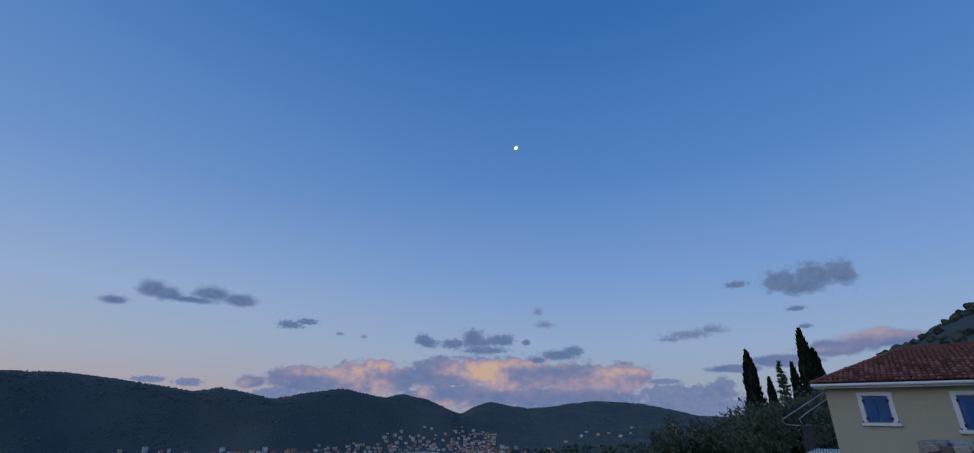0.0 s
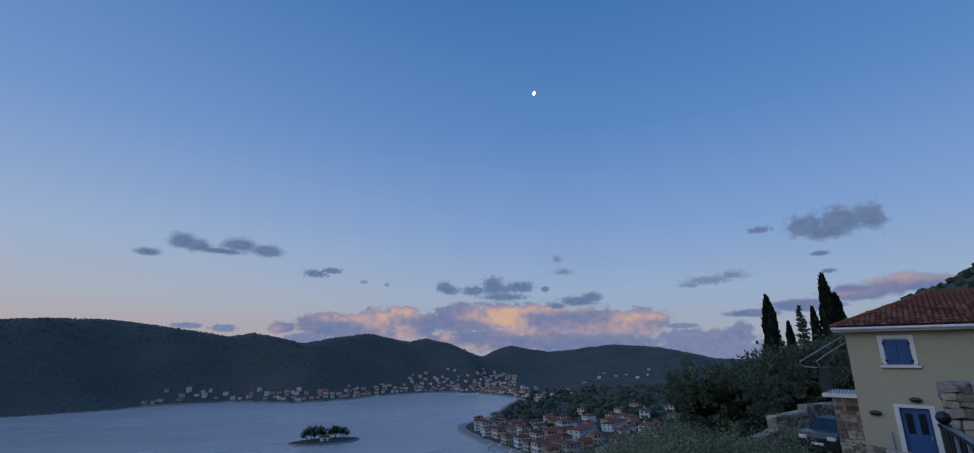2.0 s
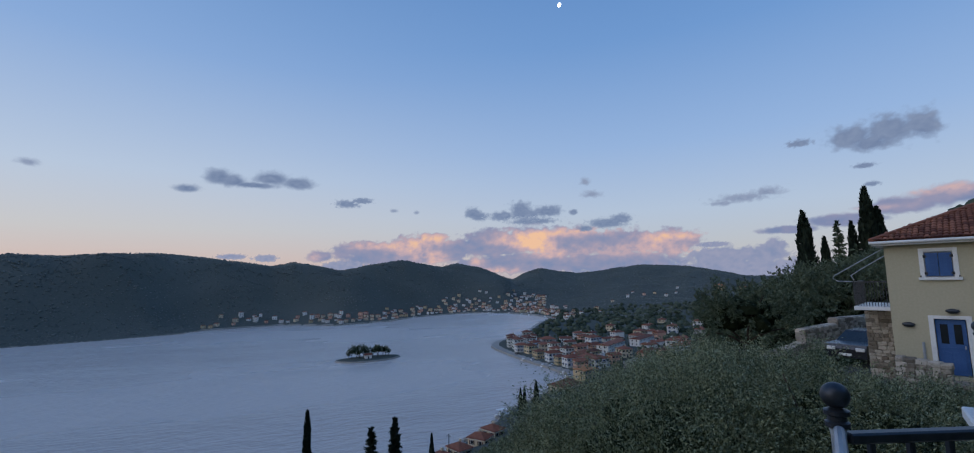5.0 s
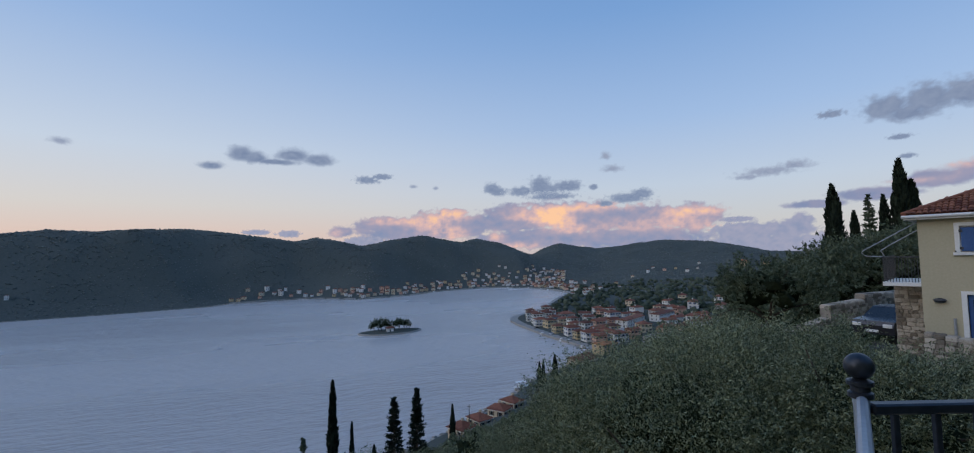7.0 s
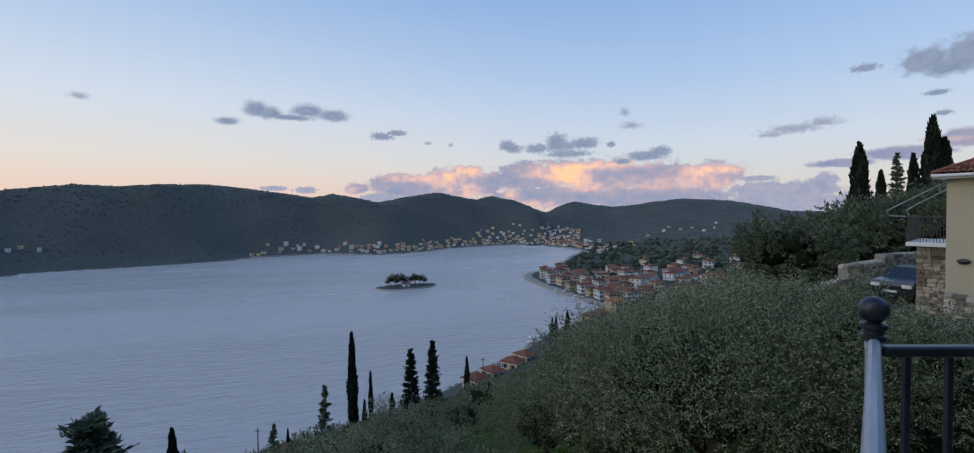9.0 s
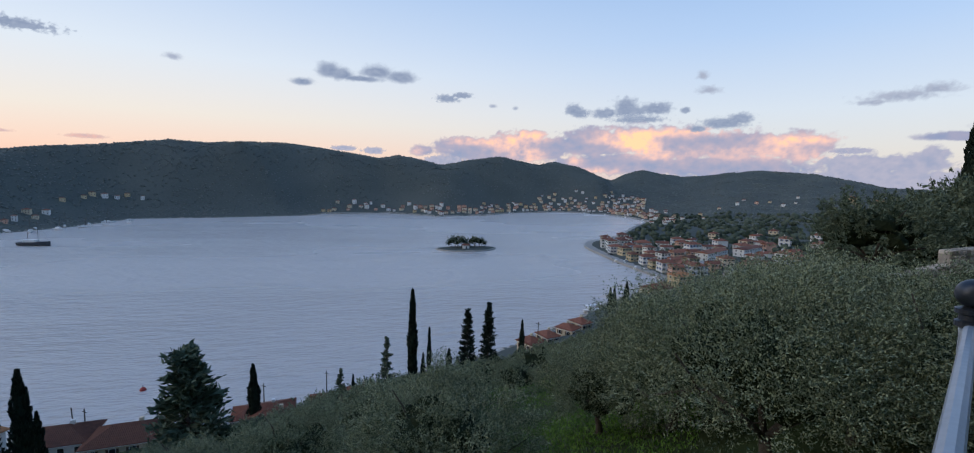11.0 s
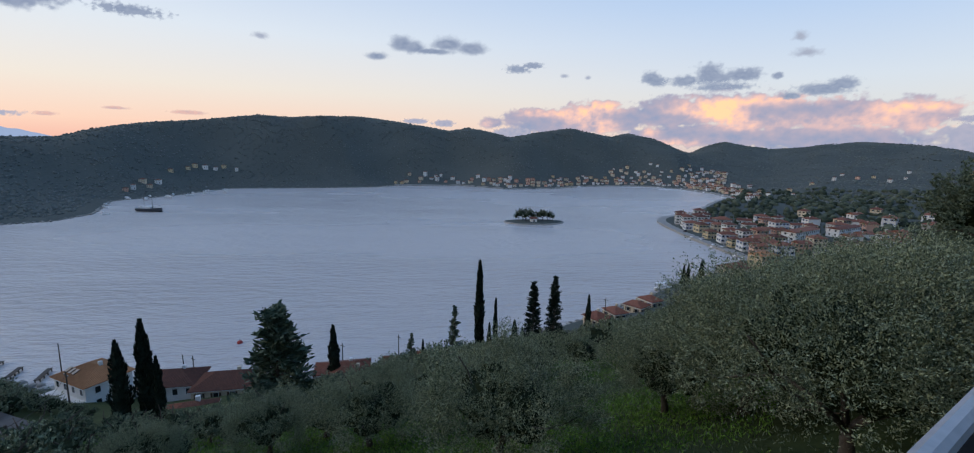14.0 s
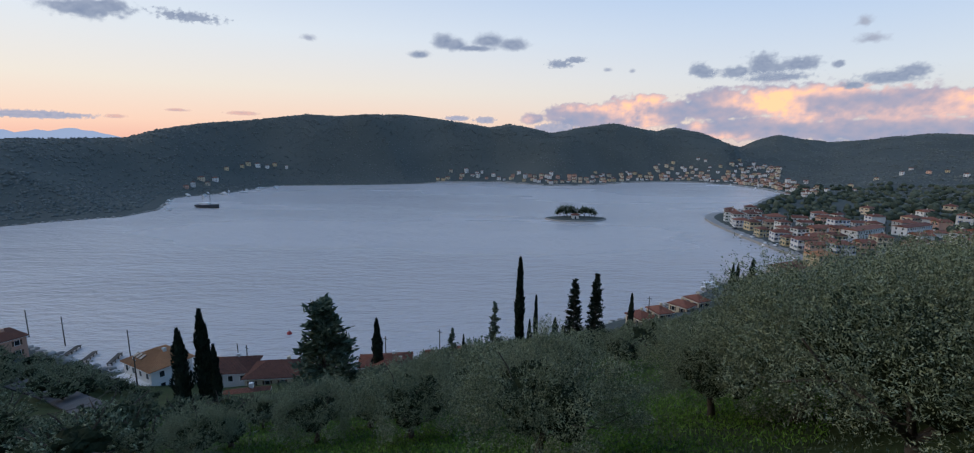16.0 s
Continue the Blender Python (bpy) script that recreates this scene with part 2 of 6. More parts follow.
HILLS = np.array([  # bearing, distance, height, spread along, spread across
    (-84.2, 720, 34, 200, 114), (-72, 880, 27, 220, 137), (-61.4, 930, 66, 200, 91), (-50.7, 1000, 82, 230, 82),
    (-41.1, 1000, 85, 230, 75), (-31.3, 980, 72, 200, 68), (-24.1, 1020, 39, 200, 60), (-18.4, 1040, 73, 180, 49),
    (-11.4, 1150, 82, 180, 63), (-3.1, 1500, 48, 220, 53), (2.3, 1600, 40, 260, 110), (11.3, 1600, 50, 300, 110),
    (27, 1500, 45, 300, 150), (52, 300, 31, 80, 70), (95, 430, 120, 130, 170), (150, 450, 120, 130, 250)], dtype=float)


def shore_distance(x, y):
    """Metres inland from the bay's edge; negative on the water."""
    best = np.full(x.shape, 1e18)
    inside = np.zeros(x.shape, bool)
    for (ax, ay), (bx, by) in zip(SHORE, np.roll(SHORE, -1, 0)):
        ex, ey = bx - ax, by - ay
        s = np.clip(((x - ax) * ex + (y - ay) * ey) / (ex * ex + ey * ey), 0, 1)
        best = np.minimum(best, (x - ax - s * ex) ** 2 + (y - ay - s * ey) ** 2)
        if ey:
            inside ^= ((ay > y) != (by > y)) & (x < ax + (y - ay) * ex / ey)
    return np.where(inside, -1, 1) * np.sqrt(best)


def ease(v, lo, hi):
    s = np.clip((v - lo) / (hi - lo), 0, 1)
    return s * s * (3 - 2 * s)


def ripple(x, y):
    """Gentle uneven relief from crossing waves."""
    return (np.sin(x * .021 + 1.3 * np.sin(y * .013)) * np.cos(y * .019 + 2) + .6 * np.sin(x * .047 + y * .031)
            * np.cos(y * .053 - x * .023) + .35 * np.sin(x * .11 - y * .07) * np.sin(y * .13 + 1))


RIDGE = np.array([  # bearing of the hills' crest and its height, degrees
    (-96, .4), (-79, .1), (-70.5, .3), (-68, 1.1), (-64.3, 1.8), (-60.3, 2.2), (-57.2, 2.6), (-54, 3.1), (-50.8, 2.95), (-47.4, 3.25), (-43.3, 3.3),
    (-39.5, 2.9), (-35.1, 2.3), (-33, 1.95), (-30.7, 2.4), (-28.5, 2.0), (-25.5, 1.35), (-22.7, 1.95), (-18.6, 2.5), (-15.4, 1.85), (-14, 1.6), (-12.1, 2.0),
    (-9.2, 1.4), (-5.4, -.15), (-4.1, .6), (-2.1, 1.2), (0, .8), (2.5, .5), (5, .7), (7.4, 1.1), (9.8, 1.3), (14.7, 1.0), (17.6, .4), (20.2, -.2), (24, -.3), (40, -.3)])
CREST = {"bearing": np.radians(np.arange(-100, 45.1, .5)), "scale": np.ones(291)}


def terrain(x, y):
    x, y = np.asarray(x, float), np.asarray(y, float)
    d = shore_distance(x, y)
    far = np.hypot(x, y)
    land = np.maximum(d, 0)
    z = WATER + np.where(d < 0, np.maximum(d * .3, -6), np.minimum(d * .5, 1.3))
    z = z + .03 * np.minimum(land, 700)
    for az, dist, h, along, across in HILLS:
        a = math.radians(az)
        u = (x * math.sin(a) + y * math.cos(a)) - dist
        v = x * math.cos(a) - y * math.sin(a)
        z = z + h * np.exp(-.5 * ((u / along) ** 2 + (v / across) ** 2)) * ease(d, 5, 170)
    near = 1 / (1 + np.exp((y - .45 * x - 205) / 34.0))            # the slope under the terrace
    z = z + near * np.where(x > -300, 1, 0) * ease(x, -420, -250) * (.425 * np.clip(land - 4, 0, 130) + .16 * np.clip(land - 134, 0, 300))
    z = z + ripple(x, y) * ease(d, 15, 160) * (1.5 + 1.2 * ease(far, 250, 900)) * (1 - near * ease(-far, -160, -60))
    scale = np.interp(np.arctan2(x, y), CREST["bearing"], CREST["scale"])
    z = np.where(z > WATER, WATER + (z - WATER) * (1 + (scale - 1) * ease(far, 420, 640)), z)
    pad = np.exp(-((x - 16) / 10.0) ** 4 - ((y - 25) / 11.0) ** 4)      # level ground beside the yellow house
    return z * (1 - pad) + pad * (-4.55 + .03 * (y - 25))


# bring each bearing's crest to its height
for _ in range(3):
    reach = np.geomspace(430, 3600, 160)
    cb, cr = np.meshgrid(CREST["bearing"], reach)
    top = np.degrees(np.arctan(((terrain(cr * np.sin(cb), cr * np.cos(cb)) + 1.2) / cr)))
    at_top = reach[np.argmax(top, 0)]
    want = np.interp(np.degrees(CREST["bearing"]), RIDGE[:, 0], RIDGE[:, 1])
    gain = (at_top * np.tan(np.radians(want)) - WATER) / np.maximum(at_top * np.tan(np.radians(top.max(0))) - WATER, 5)
    CREST["scale"] = np.clip(CREST["scale"] * gain, .4, 1.9)

# ---------------------------------------------------------------- ground sheet and water
def wedge(lo, hi, step):
    return np.arange(lo, hi, step)


bearings = np.radians(np.concatenate([wedge(-96, 76, .42), wedge(76, 264, 4.0)]))
rings = np.concatenate([[.05], np.geomspace(3, 4400, 330)])
A, Rr = np.meshgrid(bearings, rings)
GX, GY = Rr * np.sin(A), Rr * np.cos(A)
GZ = terrain(GX, GY)
nb, nr = len(bearings), len(rings)
ids = np.arange(nb * nr).reshape(nr, nb)
nxt = np.roll(ids, -1, 1)
quads = np.stack([ids[:-1], ids[1:], nxt[1:], nxt[:-1]], -1).reshape(-1, 4)
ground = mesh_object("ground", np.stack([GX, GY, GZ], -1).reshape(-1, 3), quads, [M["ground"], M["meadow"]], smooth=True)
mid_r, mid_x, mid_y = (Rr[:-1] + Rr[1:]) / 2, GX[:-1], GY[:-1]
ground.data.polygons.foreach_set("material_index", ((mid_r < 128) & (mid_y < 118) & (GZ[:-1] > WATER + 2)).astype(np.int32).ravel())
tagged(ground, "wooded hills and olive slopes around the bay", "ground", kind="structure")

water_mat = bpy.data.materials.new("bay_water")
water_mat.use_nodes = True
n, k = nodes_of(water_mat.node_tree)
out, b, tc = n.new("ShaderNodeOutputMaterial"), n.new("ShaderNodeBsdfPrincipled"), n.new("ShaderNodeTexCoord")
k.new(b.outputs[0], out.inputs[0])
b.inputs["Base Color"].default_value = (.54, .50, .475, 1)
b.inputs["Roughness"].default_value, b.inputs["IOR"].default_value = .26, 1.6
total = None
for scale, strength, stretch in ((.9, .5, (2.4, 1, 1)), (.30, 1.1, (2.6, 1, 1)), (.022, 4.0, (3, 1, 1))):
    mp, tx = n.new("ShaderNodeMapping"), n.new("ShaderNodeTexNoise")
    mp.vector_type = "TEXTURE"
    mp.inputs["Scale"].default_value, mp.inputs["Rotation"].default_value = stretch, (0, 0, radians(33))
    tx.inputs["Scale"].default_value, tx.inputs["Detail"].default_value = scale, 5
    k.new(tc.outputs["Object"], mp.inputs[0])
    k.new(mp.outputs[0], tx.inputs["Vector"])
    s = n.new("ShaderNodeMath")
    s.operation = "MULTIPLY_ADD"
    s.inputs[1].default_value = strength
    k.new(tx.outputs[0], s.inputs[0])
    if total:
        k.new(total, s.inputs[2])
    total = s.outputs[0]
bp = n.new("ShaderNodeBump")
bp.inputs["Strength"].default_value, bp.inputs["Distance"].default_value = 1.0, 1.1
k.new(total, bp.inputs["Height"])
k.new(bp.outputs[0], b.inputs["Normal"])
calm = n.new("ShaderNodeTexNoise")       # smooth slicks and ruffled patches
calm.inputs["Scale"].default_value, calm.inputs["Detail"].default_value = .006, 3
k.new(mp.outputs[0], calm.inputs["Vector"])
gloss = n.new("ShaderNodeMapRange")
gloss.inputs["From Min"].default_value, gloss.inputs["From Max"].default_value = .35, .65
gloss.inputs["To Min"].default_value, gloss.inputs["To Max"].default_value = .17, .36
k.new(calm.outputs[0], gloss.inputs["Value"])
k.new(gloss.outputs[0], b.inputs["Roughness"])
bm = bmesh.new()
bmesh.ops.create_grid(bm, x_segments=8, y_segments=8, size=1)
bmesh.ops.transform(bm, matrix=Matrix.Translation((-300, 300, WATER)) @ Matrix.Diagonal((900, 900, 1, 1)), verts=bm.verts)
tagged(part("water", bm, water_mat), "calm blue-grey bay water with fine ripples", "water", kind="structure")

# ---------------------------------------------------------------- clouds, moon, far mountains
def sky_point(az, el, radius):
    a, e = radians(az), radians(el)
    return (radius * math.sin(a) * math.cos(e), radius * math.cos(a) * math.cos(e), radius * math.sin(e))


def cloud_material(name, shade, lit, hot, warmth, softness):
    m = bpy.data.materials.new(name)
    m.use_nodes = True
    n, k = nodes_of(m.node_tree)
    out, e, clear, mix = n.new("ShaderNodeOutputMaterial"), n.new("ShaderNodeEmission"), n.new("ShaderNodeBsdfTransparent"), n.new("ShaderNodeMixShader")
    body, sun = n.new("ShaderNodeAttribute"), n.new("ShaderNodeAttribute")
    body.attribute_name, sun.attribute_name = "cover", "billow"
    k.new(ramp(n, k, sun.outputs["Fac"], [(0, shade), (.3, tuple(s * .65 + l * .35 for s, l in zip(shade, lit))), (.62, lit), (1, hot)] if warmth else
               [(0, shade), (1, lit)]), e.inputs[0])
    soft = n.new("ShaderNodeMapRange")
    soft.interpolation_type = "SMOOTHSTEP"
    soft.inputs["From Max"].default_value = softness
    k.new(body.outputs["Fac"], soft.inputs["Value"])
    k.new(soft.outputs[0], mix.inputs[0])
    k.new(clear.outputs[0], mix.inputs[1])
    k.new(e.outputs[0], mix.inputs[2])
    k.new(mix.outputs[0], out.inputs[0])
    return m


def fbm(x, y, z, octaves=6):
    v, a, f = 0.0, .5, 1.0
    for _ in range(octaves):
        v += a * noise.noise((x * f, y * f, z))
        a, f = a * .55, f * 2.1
    return v


def puffs(x, y, z):
    """Rounded cauliflower billows, about 0 to 1."""
    v, a, f = 0.0, .5, 1.0
    for _ in range(4):
        v += a * (1 - 2.2 * abs(noise.noise((x * f, y * f, z))))
        a, f = a * .5, f * 2.0
    return v


def cloud(lobes, mat, label, seed, step=.12, grain=1.0, ragged=.5, radius=4600.0, glints=(), group=""):
    """One cloud far off on the sky's vault: lobes of (bearing, height, half width, half height) in degrees with billowing edges;
    glints of (bearing, height, half width, half height, gain) are the puffs that catch the last sun."""
    a0, a1 = min(l[0] - 1.7 * l[2] for l in lobes), max(l[0] + 1.7 * l[2] for l in lobes)
    e0, e1 = min(l[1] - 1.7 * l[3] for l in lobes), max(l[1] + 1.9 * l[3] for l in lobes)
    na, ne = int((a1 - a0) / step) + 2, int((e1 - e0) / step) + 2
    dens, lit = np.zeros((ne, na)), np.zeros((ne, na))
    size = float(np.mean([l[3] for l in lobes]))
    q = grain / max(min(size, 1.5), .35)
    for j in range(ne):
        for i in range(na):
            a, e = a0 + i * step, e0 + j * step
            best, soft = -9.0, 0.0
            for la, le, w, h in lobes:
                u, v = (a - la) / (w * 1.12), (e - le) / (h * 1.15)
                v = v * 1.25 if v < 0 else v
                one = 1 - math.hypot(u, v)
                best = max(best, one)
                soft += max(0.0, one) ** 2
            if best < -.8:
                dens[j, i] = -1
                continue
            body = best + .35 * soft
            p, f1 = puffs(a * q * .55, e * q * .8, seed), fbm(a * q * .9, e * q * 1.25, seed + 2)
            dens[j, i] = body + ragged * (.55 * p + 1.1 * f1 - .12) + .04
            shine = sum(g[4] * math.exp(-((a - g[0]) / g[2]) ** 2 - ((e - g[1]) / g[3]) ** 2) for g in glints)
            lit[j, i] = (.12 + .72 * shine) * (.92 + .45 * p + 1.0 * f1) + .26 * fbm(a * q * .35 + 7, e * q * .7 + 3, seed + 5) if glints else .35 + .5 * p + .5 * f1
    keep = dens > 0
    verts, index = [], -np.ones((ne, na), int)
    use = np.zeros((ne, na), bool)
    cells = []
    for j in range(ne - 1):
        for i in range(na - 1):
            if keep[j, i] or keep[j + 1, i] or keep[j, i + 1] or keep[j + 1, i + 1]:
                cells.append((j, i))
                use[j:j + 2, i:i + 2] = True
    for j in range(ne):
        for i in range(na):
            if use[j, i]:
                index[j, i] = len(verts)
                verts.append(sky_point(a0 + i * step, e0 + j * step, radius))
    ob = mesh_object("cloud", verts, np.array([(index[j, i], index[j, i + 1], index[j + 1, i + 1], index[j + 1, i]) for j, i in cells]), mat)
    for name, values in (("cover", dens), ("billow", lit)):
        at = ob.data.attributes.new(name, "FLOAT", "POINT")
        at.data.foreach_set("value", np.clip(values[use], 0, 2).astype(np.float32))
    ob.visible_shadow = False
    return tagged(ob, label, "cloud", group)


C_GREY = cloud_material("grey_cloud", (.185, .235, .35), (.33, .375, .47), (.4, .4, .45), False, .85)
C_THIN = cloud_material("thin_cloud", (.27, .31, .41), (.42, .45, .53), (.4, .4, .45), False, 1.2)
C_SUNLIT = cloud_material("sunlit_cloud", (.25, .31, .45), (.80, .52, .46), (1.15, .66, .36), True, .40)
C_PURPLE = cloud_material("violet_cloud", (.26, .31, .44), (.46, .43, .50), (.7, .5, .45), False, .5)
C_ROSE = cloud_material("violet_cloud_with_rose_rim", (.25, .30, .44), (.72, .50, .47), (.95, .58, .42), True, .55)
C_PINK = cloud_material("pink_cloud", (.42, .36, .42), (.80, .48, .38), (.9, .5, .3), False, .8)
GREYS = "grey clouds"

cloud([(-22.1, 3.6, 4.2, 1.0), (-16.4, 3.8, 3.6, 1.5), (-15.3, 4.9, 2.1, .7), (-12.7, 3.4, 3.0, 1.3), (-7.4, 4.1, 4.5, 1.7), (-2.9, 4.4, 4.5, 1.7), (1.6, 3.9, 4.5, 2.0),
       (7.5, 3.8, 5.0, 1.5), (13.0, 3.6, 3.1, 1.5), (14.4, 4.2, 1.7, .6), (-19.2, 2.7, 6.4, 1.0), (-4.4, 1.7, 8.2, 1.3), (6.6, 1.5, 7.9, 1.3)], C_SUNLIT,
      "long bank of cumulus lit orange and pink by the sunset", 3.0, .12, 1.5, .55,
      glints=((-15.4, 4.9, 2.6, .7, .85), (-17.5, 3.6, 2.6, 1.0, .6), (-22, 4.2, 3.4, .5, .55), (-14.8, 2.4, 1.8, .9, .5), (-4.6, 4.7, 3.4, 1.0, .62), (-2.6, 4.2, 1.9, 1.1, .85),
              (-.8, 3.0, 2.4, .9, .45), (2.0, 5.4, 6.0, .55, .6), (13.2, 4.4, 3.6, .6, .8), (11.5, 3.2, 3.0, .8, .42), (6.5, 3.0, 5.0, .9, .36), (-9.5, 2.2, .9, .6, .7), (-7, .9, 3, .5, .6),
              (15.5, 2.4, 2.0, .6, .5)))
cloud([(18.2, 1.7, 3.8, 1.2), (21.9, 1.9, 2.4, .9), (23.1, 2.7, 1.0, .7), (20, .4, 7, 1.1)], C_PURPLE, "low violet cloud bank above the valley", 12.0, .12, 1.20, 0.75, radius=4520.0)
cloud([(-41.2, 9.9, 1.3, .5), (-38.4, 11.3, 1.5, 1.0), (-37.0, 11.0, 1.5, .8), (-33.2, 11.5, 2.1, .9), (-30.4, 11.1, 2.0, .8), (-35, 10.7, 3, .4)], C_GREY,
      "slate-grey cloud with two rounded humps", 21.0, .08, .9, .4, group=GREYS)
cloud([(-25.0, 9.0, 1.5, .5), (-23.3, 9.4, 1.3, .4)], C_GREY, "small slate-grey ragged cloud", 25.0, .06, 1.28, 0.79, group=GREYS)
cloud([(-19.6, 8.3, .6, .3)], C_THIN, "tiny grey wisp of cloud", 26.0, .05, .8, .4, group=GREYS)
cloud([(-16.9, 8.1, .4, .3)], C_THIN, "tiny grey wisp of cloud", 27.0, .05, .8, .4, group=GREYS)
cloud([(-10.0, 7.9, 1.1, .8), (-9.2, 7.5, 1.2, .6)], C_GREY, "small rounded slate-grey cloud", 28.0, .07, 1.28, 0.61, group=GREYS)
cloud([(-6.3, 7.5, 1.9, .7), (-4.1, 8.2, 1.5, 1.1), (-3.6, 7.6, 2.2, .7), (-.9, 7.9, 2.1, .8), (2.2, 7.7, .6, .4)], C_GREY, "slate-grey cloud with puffed tops", 30.0, .08, 1.28, 0.61, group=GREYS)
cloud([(-2.8, 6.8, 3.0, .5)], C_GREY, "flat slate-grey cloud under a puffed one", 31.0, .07, 1.28, 0.61, group=GREYS)
cloud([(6.1, 6.2, 2.5, .7), (7.6, 6.6, 1.4, .7), (3.5, 5.7, 1.1, .4)], C_GREY, "slate-grey cloud in front of the sunlit bank", 33.0, .08, 1.28, 0.61, radius=4560.0, group=GREYS)
cloud([(3.7, 11.2, .7, .6), (4.4, 9.7, 1.3, .5)], C_THIN, "faint torn wisp of grey cloud", 35.0, .07, .8, .75, group=GREYS)
cloud([(20.5, 8.0, 3.1, .6), (22.7, 8.4, 1.8, .6), (18.6, 7.6, 1.6, .3)], C_THIN, "torn grey wisps of cloud", 37.0, .08, .9, .8, group=GREYS)
cloud([(30.2, 12.7, 2.2, 1.2), (33.2, 12.8, 2.2, 1.6), (31.6, 11.9, 2.0, .9), (35.4, 12.7, 1.3, 1.5)], C_GREY, "broad soft grey cloud", 41.0, .1, 1.3, .75, group=GREYS)
cloud([(26.0, 12.9, 1.2, .4)], C_GREY, "small flat grey cloud", 43.0, .06, 1.28, 0.70, group=GREYS)
cloud([(31.0, 9.9, .9, .3)], C_GREY, "tiny flat grey cloud", 44.0, .06, 1.28, 0.70, group=GREYS)
cloud([(31.4, 8.1, .7, .25)], C_GREY, "tiny flat grey cloud", 45.0, .06, 1.28, 0.70, group=GREYS)
cloud([(24.4, 4.3, 2.8, .45), (28.8, 4.9, 3.4, .7), (33.3, 5.8, 3.2, .9), (37, 6.4, 3.4, 1.0)], C_ROSE, "long violet-grey cloud with a pink rim", 47.0, .1, .8, .4, radius=4480.0,
      glints=((36.5, 7.0, 3.5, .6, .65), (31, 5.8, 2.5, .35, .4)))
cloud([(-28.1, 2.9, 1.4, .7)], C_ROSE, "low cumulus over the ridge with a rosy edge", 50.0, .07, .8, .4, radius=4540.0, glints=((-28.6, 3.0, 1.0, .6, .55),))
cloud([(-25.1, 1.8, 2.7, .6)], C_PURPLE, "low violet cumulus over the ridge", 51.0, .07, 1.20, 0.60, radius=4540.0)
cloud([(-33.6, 2.7, 1.2, .4)], C_PURPLE, "small violet cloud over the ridge", 52.0, .06, 1.20, 0.60)
cloud([(-36.9, 2.9, 1.4, .3)], C_PURPLE, "small violet cloud over the ridge", 53.0, .06, 1.20, 0.60)
cloud([(17.3, 3.2, 1.6, .3)], C_PURPLE, "thin violet lens of cloud", 54.0, .06, 1.20, 0.60)
cloud([(-53.2, 11.0, .9, .4)], C_THIN, "tiny grey wisp of cloud", 55.0, .06, .8, .5, group=GREYS)
cloud([(-72.4, 11.3, 3.0, .9), (-70.5, 11.8, 2, .8)], C_GREY, "soft grey evening cloud drifting alone", 57.0, .09, 1.12, 0.70, group=GREYS)
cloud([(-64.4, 11.8, 2.8, .5)], C_GREY, "ragged flat grey cloud", 58.0, .08, 1.28, 1.05, group=GREYS)
cloud([(-76.5, 2.1, 3.8, .35)], C_PURPLE, "thin violet streak of cloud at the horizon", 59.0, .07, 1.20, 0.60)
cloud([(-71.0, 2.2, .9, .22)], C_PINK, "small pink streak of cloud", 60.0, .05, .8, .4)
cloud([(-60.2, 2.9, 1.7, .25)], C_PINK, "small pink streak of cloud", 61.0, .05, .8, .4)
cloud([(-66, 3.0, 1.1, .18)], C_PINK, "small pink streak of cloud", 62.0, .05, .8, .4)

bm = bmesh.new()
bmesh.ops.create_uvsphere(bm, u_segments=20, v_segments=12, radius=21)
bmesh.ops.transform(bm, matrix=Matrix.Translation(sky_point(1.5, 31.0, 4650)) @ pose(0, 0, 0, 0, 28, 0) @ Matrix.Diagonal((.72, 1, 1, 1)), verts=bm.verts)
moon_mat = glow("moonlight", (1.0, .97, .92), 3.2)
moon = tagged(part("moon", bm, moon_mat, smooth=True), "pale gibbous moon in the blue sky", "moon")
moon.visible_shadow = False

# evening haze painted on the far mountains as an even blue glow
blue_haze = glow("mountain_haze_glow", (.30, .38, .55), 1.0)
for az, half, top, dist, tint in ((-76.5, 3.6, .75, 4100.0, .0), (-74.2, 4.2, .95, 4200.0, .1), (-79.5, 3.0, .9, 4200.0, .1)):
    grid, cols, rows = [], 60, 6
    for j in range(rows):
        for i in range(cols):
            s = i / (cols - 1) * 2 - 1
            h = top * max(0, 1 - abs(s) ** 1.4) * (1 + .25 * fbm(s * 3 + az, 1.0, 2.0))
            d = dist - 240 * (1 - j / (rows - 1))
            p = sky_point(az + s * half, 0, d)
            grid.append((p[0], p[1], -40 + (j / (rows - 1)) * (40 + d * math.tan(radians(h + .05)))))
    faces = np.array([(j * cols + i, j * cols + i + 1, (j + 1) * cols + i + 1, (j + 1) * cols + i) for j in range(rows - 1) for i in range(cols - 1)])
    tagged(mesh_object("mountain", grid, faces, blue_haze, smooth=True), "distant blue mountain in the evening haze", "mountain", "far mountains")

# ---------------------------------------------------------------- vegetation
rng = np.random.default_rng(7)


def unit(v):
    return v / np.maximum(np.linalg.norm(v, axis=-1, keepdims=True), 1e-9)


